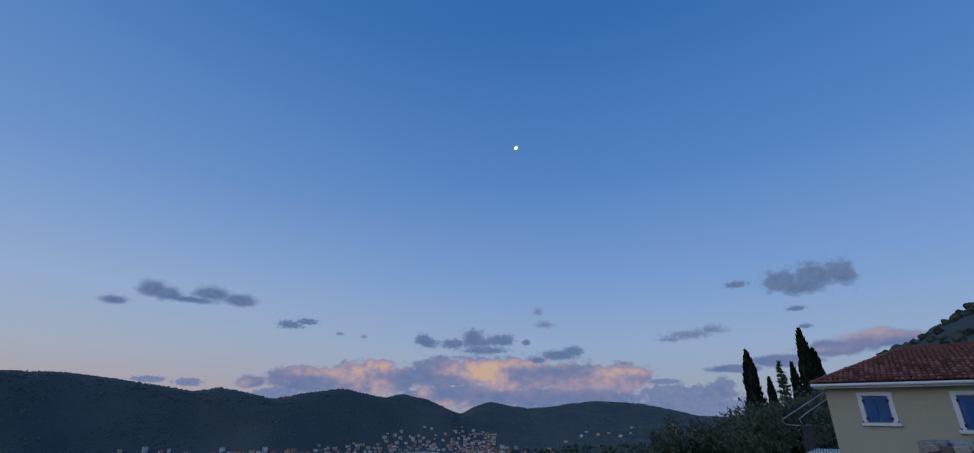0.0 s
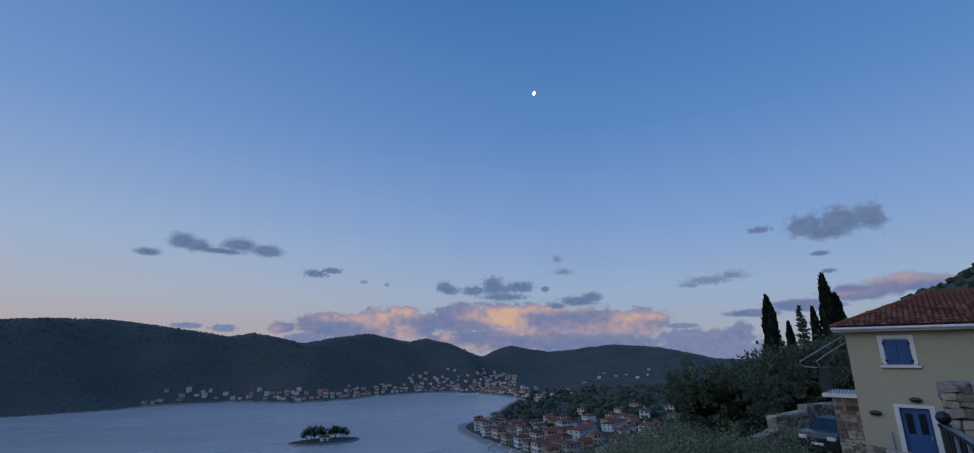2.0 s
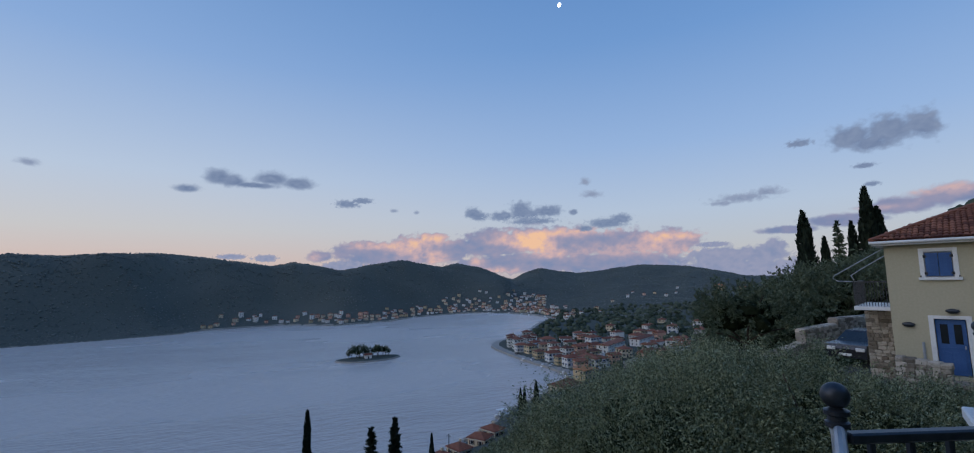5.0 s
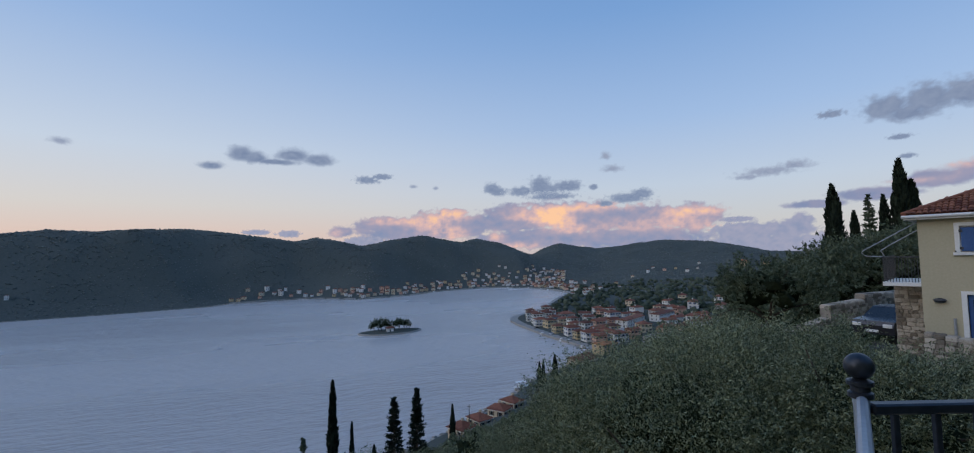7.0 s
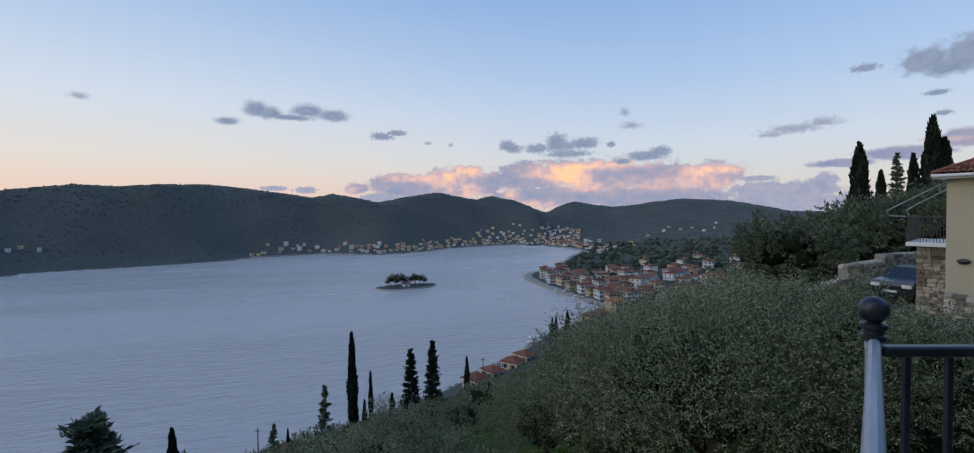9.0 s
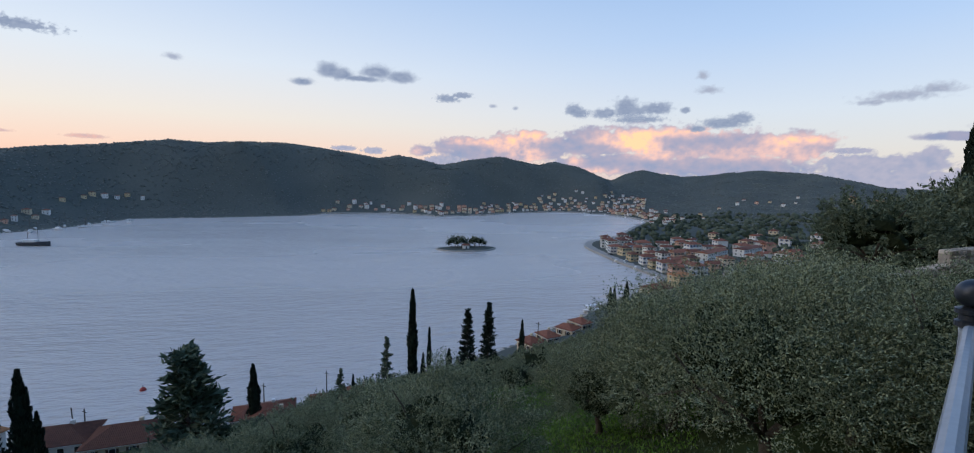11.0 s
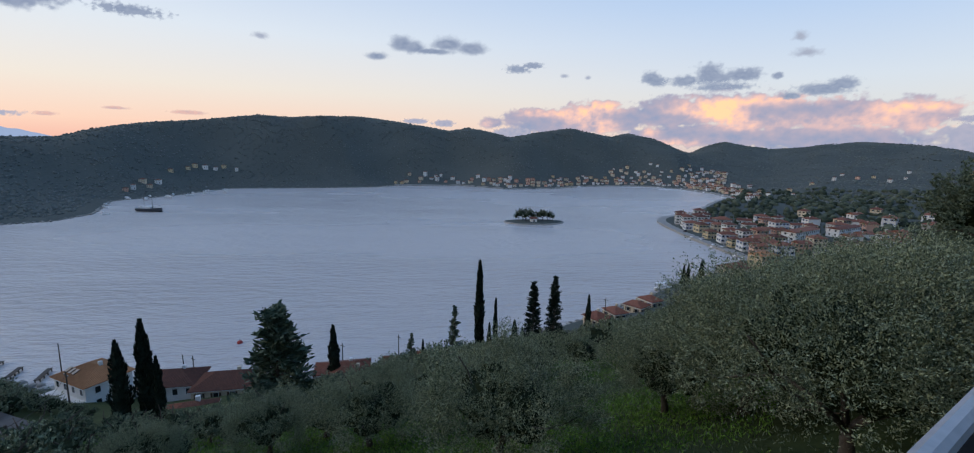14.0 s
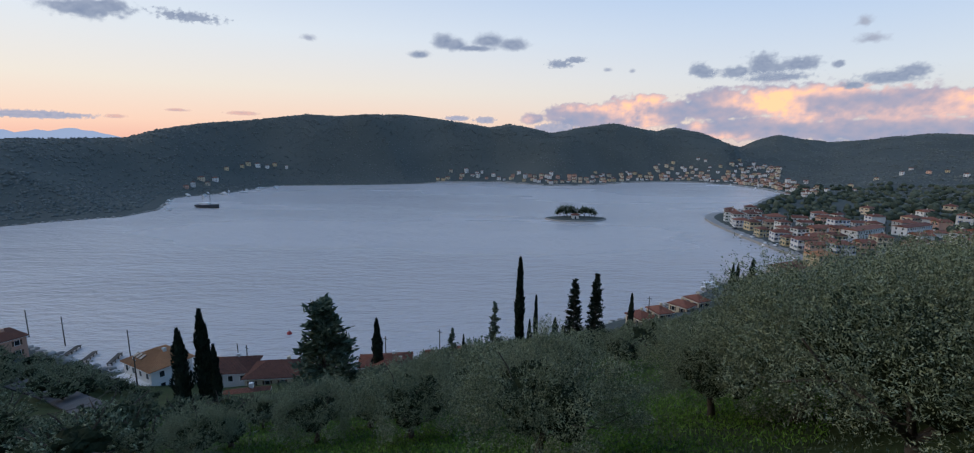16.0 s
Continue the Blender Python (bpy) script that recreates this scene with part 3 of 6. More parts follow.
def leaf_quads(centres, way, length, width, rnd):
    """A pointed four-cornered leaf at each centre, pointing along way."""
    n = len(centres)
    side = unit(np.cross(way, rnd.normal(size=(n, 3))))
    length, width = np.broadcast_to(length, n)[:, None], np.broadcast_to(width, n)[:, None]
    v = np.stack([centres - way * length * .5, centres + side * width * .5, centres + way * length * .5, centres - side * width * .5], 1)
    return v.reshape(-1, 3), np.arange(n * 4).reshape(-1, 4)


def limbs(height, spread, rnd, count=5, radius=.22, wild=.35):
    pieces = []
    fork = height * rnd.uniform(.22, .32)
    base = [(0, 0, -.4), (rnd.normal(0, .08), rnd.normal(0, .08), fork * .5), (rnd.normal(0, .15), rnd.normal(0, .15), fork)]
    pieces.append(tube(base, [radius * 1.5, radius, radius * .8], 8))
    tips = []
    for i in range(count):
        a = 2 * math.pi * (i + rnd.uniform(-.3, .3)) / count
        p, way = Vector(base[-1]), Vector((math.cos(a), math.sin(a), rnd.uniform(.6, 1.3))).normalized()
        pts, rad, r = [p.copy()], [radius * .6], radius * .6
        for s in range(5):
            p = p + way * spread * .26
            way = (way + Vector(rnd.normal(0, wild, 3)) + Vector((0, 0, .08))).normalized()
            r *= .72
            pts.append(p.copy())
            rad.append(r)
            tips.append(tuple(p))
        pieces.append(tube(pts, rad, 5))
    return join(pieces), np.array(tips)


def blobs(points, sizes, subdivisions, rnd, squash=.85):
    """Lumpy crowns, one at each point, as one mesh."""
    bm = bmesh.new()
    bmesh.ops.create_icosphere(bm, subdivisions=subdivisions, radius=1)
    v0 = np.array([v.co for v in bm.verts])
    f0 = np.array([[v.index for v in f.verts] for f in bm.faces])
    bm.free()
    n, m = len(points), len(v0)
    v = v0[None] * (1 + rnd.normal(0, .17, (n, m, 1))) * (sizes[:, None, None] * np.array((1, 1, squash)))
    v = v + points[:, None]
    f = f0[None] + (np.arange(n) * m)[:, None, None]
    return v.reshape(-1, 3), f.reshape(-1, 3)


def olive(height, spread, leaves, leaf, seed, label, clumps=90, mat="olive", group="olive trees", name="olive_tree", core=1):
    """A broad grey-green olive: forked trunk, and a crown of leafy sprays with gaps between."""
    rnd = np.random.default_rng(seed)
    tree = thing(name, label, "tree", group=group)
    (v, f), tips = limbs(height, spread, rnd)
    mesh_object("trunk", v, f, M["bark"], tree, smooth=True)
    def round_points(m, lo, hi):
        d = unit(rnd.normal(size=(m, 3)) * (1, 1, .8))
        d[:, 2] = np.where(d[:, 2] < -.35, -d[:, 2], d[:, 2])
        rad = rnd.uniform(lo, hi, m)[:, None] * (1 + .20 * np.sin(d[:, :1] * 5 + seed) * np.cos(d[:, 1:2] * 4 + seed))
        return d * rad * (spread, spread, height * .42) + (0, 0, height * .58)
    c = round_points(clumps, .68, 1.04)
    which = rnd.integers(0, len(c), leaves // 14)
    size = rnd.uniform(.08, .19, len(c)) * spread
    start = c[which] + unit(rnd.normal(size=(len(which), 3))) * size[which, None] * rnd.uniform(.55, 1.25, (len(which), 1))
    out = unit(start - np.array((0, 0, height * .45)))
    sprig = unit(out + rnd.normal(0, .55, (len(which), 3)) + (0, 0, .35))
    along = rnd.uniform(0, 1, (len(which), 14, 1))
    pts = start[:, None] + sprig[:, None] * along * spread * .16 + rnd.normal(0, .012 * spread, (len(which), 14, 3))
    way = unit(sprig[:, None] + rnd.normal(0, .6, (len(which), 14, 3)))
    pts, way = pts.reshape(-1, 3), way.reshape(-1, 3)
    v, f = leaf_quads(pts, way, rnd.uniform(.7, 1.3, len(pts)) * leaf, leaf * .36, rnd)
    # dark core blobs that paint the crown's inner shade behind the leaves
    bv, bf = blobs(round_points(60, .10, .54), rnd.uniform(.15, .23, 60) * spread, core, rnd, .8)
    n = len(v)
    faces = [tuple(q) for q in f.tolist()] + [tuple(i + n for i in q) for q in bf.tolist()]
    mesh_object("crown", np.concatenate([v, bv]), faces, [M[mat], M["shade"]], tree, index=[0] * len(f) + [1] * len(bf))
    return tree


def cypress(height, radius, seed, label, leaves=1500):
    """A dark narrow cypress: stem, dense core and upward-swept sprays that roughen its outline."""
    rnd = np.random.default_rng(seed)
    tree = thing("cypress", label, "tree", group="cypresses")
    v, f = tube([(0, 0, -.5), (0, 0, height * .12), (0, 0, height * .8)], [radius * .22, radius * .16, .03], 7)
    mesh_object("trunk", v, f, M["bark"], tree)

    def girth(s):
        return radius * np.clip(np.sin(np.clip(s * .93 + .07, 0, 1) * math.pi) ** .55, 0, 1) * (1 - .55 * s) * 1.25
    s = np.linspace(.05, 1, 14)
    core = tube([(0, 0, height * q) for q in s], list(np.maximum(girth(s) * .72, .02)), 9)
    cv = np.array(core[0]) + rnd.normal(0, radius * .05, (len(core[0]), 3))
    s = rnd.uniform(.03, 1.0, leaves) ** .9
    a = rnd.uniform(0, 2 * math.pi, leaves)
    lump = 1 + .18 * np.sin(a * 2 + s * 17 + seed) + .12 * np.sin(a * 3 - s * 31)
    g = girth(s) * lump * rnd.uniform(.75, 1.0, leaves)
    pts = np.stack([g * np.cos(a), g * np.sin(a), s * height], 1)
    way = unit(np.stack([np.cos(a) * .35, np.sin(a) * .35, np.ones(leaves)], 1) + rnd.normal(0, .18, (leaves, 3)))
    ll = rnd.uniform(.5, 1.2, leaves) * (height * .045 + .15)
    v, f = leaf_quads(pts, way, ll, ll * .34, rnd)
    n = len(v)
    faces = [tuple(q) for q in f.tolist()] + [tuple(i + n for i in q) for q in core[1]]
    mesh_object("crown", np.concatenate([v, cv]), faces, M["cypress"], tree)
    return tree


def conifer(height, radius, seed, label, tiers=16, mat="conifer", taper=.75):
    """A loose conifer: tiers of drooping boughs with needle sprays, and gaps of sky between."""
    rnd = np.random.default_rng(seed)
    tree = thing("conifer", label, "tree", group="conifers")
    pieces = [tube([(0, 0, -.5), (0, 0, height * .5), (0, 0, height * .98)], [height * .022, height * .014, .02], 7)]
    P, W = [], []
    for t in range(tiers):
        s = .10 + .88 * t / (tiers - 1)
        r = radius * (1 - s) ** taper * rnd.uniform(.8, 1.15) + .12
        for b in range(7):
            a = rnd.uniform(0, 2 * math.pi)
            way = np.array((math.cos(a), math.sin(a), rnd.uniform(-.1, .35)))
            z = s * height + rnd.uniform(-.9, .9) * height / tiers
            q = r * rnd.uniform(.7, 1.15)
            tip = np.array((0, 0, z)) + way * q
            pieces.append(tube([(0, 0, z), tuple(tip)], [height * .005, .008], 4, False))
            m = 26
            u = rnd.uniform(.25, 1.05, m)[:, None]
            P.append(np.array((0, 0, z)) + way * q * u + rnd.normal(0, .10 * radius * .5, (m, 3)))
            W.append(unit(way + rnd.normal(0, .5, (m, 3)) + (0, 0, .25)))
    v, f = join(pieces)
    mesh_object("trunk", v, f, M["bark"], tree)
    P, W = np.concatenate(P), np.concatenate(W)
    ll = rnd.uniform(.6, 1.3, len(P)) * (radius * .22 + .1)
    v, f = leaf_quads(P, W, ll, ll * .32, rnd)
    mesh_object("crown", v, f, M[mat], tree)
    return tree


def stand(tree, x, y, turn=0.0, size=1.0, sink=.1):
    tree.matrix_basis = pose(x, y, float(terrain(x, y)) - sink, 0, 0, turn) @ Matrix.Diagonal((size, size, size, 1))
    return tree


def plant(tree, x, y, turn, size, sink=.1):
    c = copy_thing(tree, Matrix())
    return stand(c, x, y, turn, size, sink)


# cypresses on the slope below the terrace: x, y, height, radius
for i, (x, y, h, r, words) in enumerate((
        (-62.6, 25.2, 10.8, 1.15, "dark flame-shaped cypress beside the shore road"), (-59.8, 26.7, 13.0, 1.05, "tall dark cypress beside the shore road"),
        (-53.7, 25.1, 8.0, .6, "slender dark cypress beside the shore road"), (-53.4, 96.5, 24.0, 1.15, "very tall narrow dark cypress on the slope"),
        (-47.2, 93.1, 13.6, .5, "slender cypress beside a taller one"), (-46.6, 89.0, 8.0, .55, "small thin cypress on the slope"),
        (-30.3, 110.7, 10.4, .75, "slender cypress on the slope"), (-75.1, 70.0, 13.4, 1.25, "straight dark cypress among tiled roofs"),
        (-62, 85, 7.0, .45, "thin young cypress by the shore houses"), (-17.3, 204.8, 11.2, 1.1, "dark cypress above the shore"),
        (-15.6, 204.2, 11.8, .9, "dark cypress above the shore"), (-9.9, 189.6, 14.0, 1.4, "dark cypress above the shore"),
        (-42.0, 92.5, 7.5, .9, "small bushy cypress on the slope"),
        (38.0, 79.0, 19.6, 1.75, "tall dark cypress standing on the hillside"), (40.0, 77.6, 14.2, 1.0, "dark cypress on the hillside"),
        (43.0, 76.0, 14.5, 1.0, "dark cypress on the hillside"), (44.6, 75.0, 18.4, 1.5, "tall narrow cypress on the hillside"),
        (36.0, 79.6, 9.4, 1.2, "short cypress on the hillside"), (46.5, 76.0, 15.0, 2.0, "broad cypress on the hillside"))):
    stand(cypress(h, r, 100 + i, words, 1900 if h > 12 else 1200), x, y, 40 * i)
for i, (x, y, h, r, words) in enumerate((
        (-53.9, 86.0, 13.0, 2.3, "open-branched young conifer on the slope"), (-65.4, 85.0, 8.6, 1.7, "small conifer by a tiled roof"),
        (-39.8, 97.9, 15.8, 2.5, "stout cone-shaped dark conifer on the slope"), (-34.4, 97.2, 16.0, 2.4, "stout pointed dark conifer on the slope"),
        (41.5, 76.8, 15.4, 1.9, "spiky conifer on the hillside"), (52.0, 72.0, 9.0, 2.4, "ragged dark pine on the hillside"),
        (57.0, 72.0, 7.5, 2.6, "ragged dark pine on the hillside"), (61.0, 70.0, 6.5, 2.2, "ragged dark pine behind the house"))):
    stand(conifer(h, r, 150 + i, words, 34 if "stout" in words else 16, "cypress" if "dark" in words else "conifer"), x, y, 25 * i)
big = conifer(12.4, 4.4, 171, "large bushy grey-green evergreen among the shore houses", 26, taper=.5)
stand(big, -47.0, 35.1, 10)

# olives
near_olives = [olive(6.6, 4.6, 90000, .095, 11, "broad silvery olive tree with a dense crown", 300, core=2),
               olive(5.6, 3.9, 60000, .105, 12, "grey-green olive tree with a dark twisted trunk", 200, core=2)]
far_olives = [olive(5.2, 3.3, 2300, .36, 21, "grey-green olive tree on the slope", 90), olive(4.6, 3.4, 2200, .36, 22, "low spreading olive tree on the slope", 80),
              olive(6.0, 3.2, 2400, .36, 23, "rounded olive tree on the slope", 90)]
CANOPY = np.array([(-80.7, -15.3), (-75.1, -21.3), (-67.9, -26.2), (-58.6, -27.7), (-50.7, -26.6), (-43.0, -25.9), (-35.0, -23.7), (-27.8, -23.2), (-16.4, -21.1), (-9.5, -18.9), (-3.4, -16.0), (1.8, -12.1), (6.5, -9.3), (13.3, -7.7), (24, -8.0), (30, -9.5), (45, -9.5)])   # how high the olive slope stands, bearing by bearing


def fitted(tree, full, az, dist, el, turn, copy=True):
    """An olive at a bearing and distance whose top reaches a height in degrees."""
    x, y = dist * math.sin(radians(az)), dist * math.cos(radians(az))
    half = math.degrees(math.atan(2.4 / dist))
    el = min(el, float(np.interp(az, CANOPY[:, 0], CANOPY[:, 1])) - .2, float(np.interp(az - half, CANOPY[:, 0], CANOPY[:, 1])) + 2.6)
    tall = dist * math.tan(radians(el)) - float(terrain(x, y))
    tall = min(tall, 5.4 if az > 2 else rng.uniform(3.7, 4.5), dist * math.tan(radians(-27.5)) - float(terrain(x, y)) if az < -44 else 9)
    return (plant if copy else stand)(tree, x, y, turn, max(.3, tall / full))


near_olives.append(olive(5.4, 3.6, 14000, .17, 13, "grey-green olive tree on the terraced slope", 130))
FULL = (6.9, 5.9, 5.7)
fitted(near_olives[0], 6.9, 12.5, 13.5, -6.4, 20, False)
fitted(near_olives[1], 5.9, -5.2, 22.0, -20.0, 150, False)
fitted(near_olives[2], 5.7, -33.4, 38.7, -23.5, 150, False)
# bearing, distance, turn, kind: the trees nearest the terrace, with grass showing between them
for az, dist, turn, kind in ((20, 15.5, 80, 0), (27, 14, 200, 1), (2.8, 20.5, 300, 1), (16, 19.5, 33, 1), (8.5, 22, 71, 1), (4, 27, 15, 1), (14, 27, 130, 1), (33, 16, 60, 1), (23, 22, 275, 1),
                             (-25.5, 15.0, 220, 1), (-42.8, 21.6, 195, 1), (-54.8, 24.5, 15, 1), (-33.5, 25, 120, 2), (-67, 25, 165, 1), (-60.5, 34, 40, 2), (-75, 30, 310, 2), (-48, 33, 77, 2),
                             (-22.1, 46, 20, 2), (-16.0, 46, 99, 2), (-9.9, 62, 44, 2), (-3.5, 33, 260, 2), (1.5, 36, 12, 2), (-8.5, 40, 200, 2), (9, 36, 220, 2), (-27.5, 35, 300, 2), (-40, 44, 10, 2),
                             (-28, 55, 120, 2), (-52, 45, 31, 2), (-66, 42, 260, 2)):
    fitted(near_olives[kind], FULL[kind], az, dist, -6, turn)
spots, tall = [], []
for _ in range(5200):
    a, r = radians(rng.uniform(-88, 44)), 50 + 186 * rng.uniform() ** .8
    x, y = r * math.sin(a), r * math.cos(a)
    d = float(shore_distance(np.array([x]), np.array([y]))[0])
    if d < 22 or (d < 34 and y > 100) or y > 250 + .5 * x:
        continue
    if abs(x + 14) < 9 and abs(y - 32) < 8 or abs(x + 3.5) < 3.4 and 15 < y < 27:
        continue
    if 8 < x < 34 and 12 < y < 46 or (x < -57 and y < 30 and rng.uniform() < .62):
        continue
    if any((x - p) ** 2 + (y - q) ** 2 < (5.0 + r * .016) ** 2 for p, q in spots):
        continue
    if any((x - p) ** 2 + (y - q) ** 2 < 16 for p, q in ((-47, 35), (-62, 25), (-56, 26), (-75, 70))):
        continue
    if math.degrees(a) > 11 and r > 105:
        continue
    roof = r * math.tan(radians(float(np.interp(math.degrees(a), CANOPY[:, 0], CANOPY[:, 1])))) - float(terrain(x, y))
    if math.degrees(a) < -44 and r < 95:
        roof = min(roof, r * math.tan(radians(-25.0)) - float(terrain(x, y)))
    if roof < 1.9:
        continue
    spots.append((x, y))
    tall.append(min(rng.uniform(3.6, 5.4), roof))
for i, (x, y) in enumerate(spots[:170]):
    k = i % 3
    (stand if i < 3 else plant)(far_olives[k], x, y, rng.uniform(0, 360), tall[i] / (5.5, 4.9, 6.3)[k])


# shrubs filling the slope above the shore road and between the houses
shrubs = [olive(2.6, 2.0, 1500, .22, 41, "dark green rounded shrub on the slope", 50, "olive", "shrubs of the slope", "shrub"),
          olive(2.2, 2.2, 1400, .22, 42, "low spreading shrub on the slope", 50, "conifer", "shrubs of the slope", "shrub")]
count = 0
for _ in range(900):
    az, dist = rng.uniform(-84, -20), rng.uniform(26, 150)
    x, y = dist * math.sin(radians(az)), dist * math.cos(radians(az))
    d = float(shore_distance(np.array([x]), np.array([y]))[0])
    if d < 9 or (x < -58 and 11 < y < 23.5) or count > 150:
        continue
    if any((x - p) ** 2 + (y - q) ** 2 < 70 for p, q in ((-120, 44), (-107, 54), (-96, 59), (-77, 40), (-71, 70), (-78, 76), (-68, 84), (-65, 92))):
        continue
    lim = float(np.interp(az, CANOPY[:, 0], CANOPY[:, 1]))
    high = min(rng.uniform(1.6, 3.2), dist * math.tan(radians(min(lim, -24.5) if az < -44 and dist < 95 else lim)) - float(terrain(x, y)))
    if high > 1.0:
        k = count % 2
        (stand if count < 2 else plant)(shrubs[k], x, y, rng.uniform(0, 360), high / (2.8, 2.4)[k])
        count += 1

scrub = olive(3.4, 2.5, 2600, .24, 43, "rounded grey-green olive bush above the shore road", 70, group="bushes above the shore road", name="olive_bush")
count, bushes = 0, []
for _ in range(2600):
    x, y = rng.uniform(-190, -42), rng.uniform(-2, 52)
    dist, az = math.hypot(x, y), math.degrees(math.atan2(x, y))
    d = float(shore_distance(np.array([x]), np.array([y]))[0])
    if d < 9 or az < -86 or count > 150 or (13.5 < y < 24.5 and x > -122 and not (y < 15.5 and x < -75)):
        continue
    if any((x - p) ** 2 + (y - q) ** 2 < 95 for p, q in ((-120, 44), (-107, 54), (-96, 59), (-77, 40), (-171, 27))) or any((x - p) ** 2 + (y - q) ** 2 < 12 for p, q in bushes):
        continue
    high = min(rng.uniform(2.4, 4.4), dist * math.tan(radians(float(np.interp(az, CANOPY[:, 0], CANOPY[:, 1])) - (8.0 if -82 < az < -66 and dist < 104 else 0))) - float(terrain(x, y)))
    if high > 1.5:
        (plant if count else stand)(scrub, x, y, rng.uniform(0, 360), high / 3.6)
        bushes.append((x, y))
        count += 1

# dark evergreens on the hillside beyond the driveway
broad = [olive(7.0, 3.9, 11000, .24, 31, "dark rounded evergreen tree on the hillside", 90, "conifer", "hillside evergreens", "evergreen_tree"),
         olive(6.2, 4.2, 11000, .24, 32, "dark spreading evergreen tree on the hillside", 90, "conifer", "hillside evergreens", "evergreen_tree")]
count = 0
for dist in (36, 43, 50, 58, 66, 75, 86):
    for az in np.arange(19.5 + (dist % 5) * .3, 33, 150 / dist):
        az2 = az + rng.uniform(-.8, .8)
        x, y = dist * math.sin(radians(az2)), dist * math.cos(radians(az2))
        if y < 42 and x > 14:
            continue
        k = count % 2
        tall2 = min(rng.uniform(6.0, 9.0), dist * math.tan(radians(.3 + .22 * (az2 - 24))) - float(terrain(x, y)))
        if tall2 > 2.5:
            (stand if count < 2 else plant)(broad[k], x, y, rng.uniform(0, 360), tall2 / (7.2, 6.5)[k])
            count += 1

# woods on the hills round the bay
wa, wr = np.radians(rng.uniform(-95, 32, 120000)), 420 + 1400 * rng.uniform(0, 1, 120000) ** 1.15
wx, wy = wr * np.sin(wa), wr * np.cos(wa)
wd = shore_distance(wx, wy)
wz = terrain(wx, wy)
keep = (wd > 12) & (ripple(wx * 1.7 + 40, wy * 1.7) + rng.uniform(-1.2, 1.2, len(wx)) > -.75)
keep &= ~((wy > 600) & (wx > -420) & (wd < 75) & (rng.uniform(size=len(wx)) < .8))
keep &= ~((np.abs(wx - 60) < 160) & (wy < 640))
wx, wy, wz, wr = wx[keep][:62000], wy[keep][:62000], wz[keep][:62000], wr[keep][:62000]
ws = rng.uniform(.75, 1.0, len(wx)) * np.where(rng.uniform(size=len(wx)) < .12, 2.0, 1.35)
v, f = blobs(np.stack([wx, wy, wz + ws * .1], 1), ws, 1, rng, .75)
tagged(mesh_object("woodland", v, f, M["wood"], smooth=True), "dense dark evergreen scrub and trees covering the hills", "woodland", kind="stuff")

# trees and groves between the houses of the town and on the hillside behind it
ta, tr = np.radians(rng.uniform(-6, 66, 14000)), 60 + 760 * rng.uniform(0, 1, 14000) ** .8
tx, ty = tr * np.sin(ta), tr * np.cos(ta)
td = shore_distance(tx, ty)
keep = ((td > 55) | (td > 12) & (ty > 470) | (td > 19) & (ty > 290)) & ((ty > 285) | (tx > 34)) & ~((tx < 58) & (ty < 62)) & ((ty > 120) | (tx > 45))
keep &= (ty > 470) | (td > 130) | (rng.uniform(size=len(tx)) < .75)
tx, ty, tr = tx[keep][:5000], ty[keep][:5000], tr[keep][:5000]
ts = rng.uniform(1.6, 3.4, len(tx)) * np.where(np.arctan2(tx, ty) > .68, .45, 1) * np.where((ty < 470) & (td[keep][:5000] < 130), .62, 1)
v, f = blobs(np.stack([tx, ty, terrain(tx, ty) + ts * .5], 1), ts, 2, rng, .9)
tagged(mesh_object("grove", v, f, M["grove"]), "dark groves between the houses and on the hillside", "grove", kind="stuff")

# meadow grass in the clearing that runs down between the olives
ga, gd = np.radians(rng.uniform(-72, 6, 150000)), 12 + 48 * rng.uniform(0, 1, 150000) ** 1.2
gx, gy = gd * np.sin(ga), gd * np.cos(ga)
keep = ripple(gx * 7, gy * 7) + rng.uniform(-.6, .6, 150000) > -.35
gx, gy = gx[keep], gy[keep]
gp = np.stack([gx, gy, terrain(gx, gy) + .05], 1)
v, f = leaf_quads(gp, unit(rng.normal(0, .6, (len(gp), 3)) + (0, 0, 1)), rng.uniform(.10, .30, len(gp)), .045, rng)
tagged(mesh_object("grass", v, f, M["grass"]), "fresh green meadow grass between the olives", "grass", kind="stuff")
gx, gy = rng.uniform(-24, 22, 26000), rng.uniform(8, 46, 26000)
gp = np.stack([gx, gy, terrain(gx, gy) + .08], 1)
v, f = leaf_quads(gp, unit(rng.normal(0, .6, (len(gp), 3)) + (0, 0, 1)), rng.uniform(.08, .24, len(gp)), .04, rng)
tagged(mesh_object("undergrowth", v, f, M["conifer"]), "dull green weeds and undergrowth below the olives", "undergrowth", kind="stuff")

# ---------------------------------------------------------------- houses of the town
def roof_faces(w, d, z, rise, over, hip):
    """Verts and faces of a closed tiled roof slab: hipped, or gabled along x."""
    x, y, t = w / 2 + over, d / 2 + over, .16
    r = max(x - y, .3) if hip else x
    v = [(-x, -y, z), (x, -y, z), (x, y, z), (-x, y, z), (-r, 0, z + rise), (r, 0, z + rise)]
    v += [(a, b, c - t) for a, b, c in v[:4]]
    f = [(0, 1, 5, 4), (2, 3, 4, 5), (1, 2, 5), (3, 0, 4), (6, 7, 1, 0), (7, 8, 2, 1), (8, 9, 3, 2), (9, 6, 0, 3), (9, 8, 7, 6)]
    return v, f


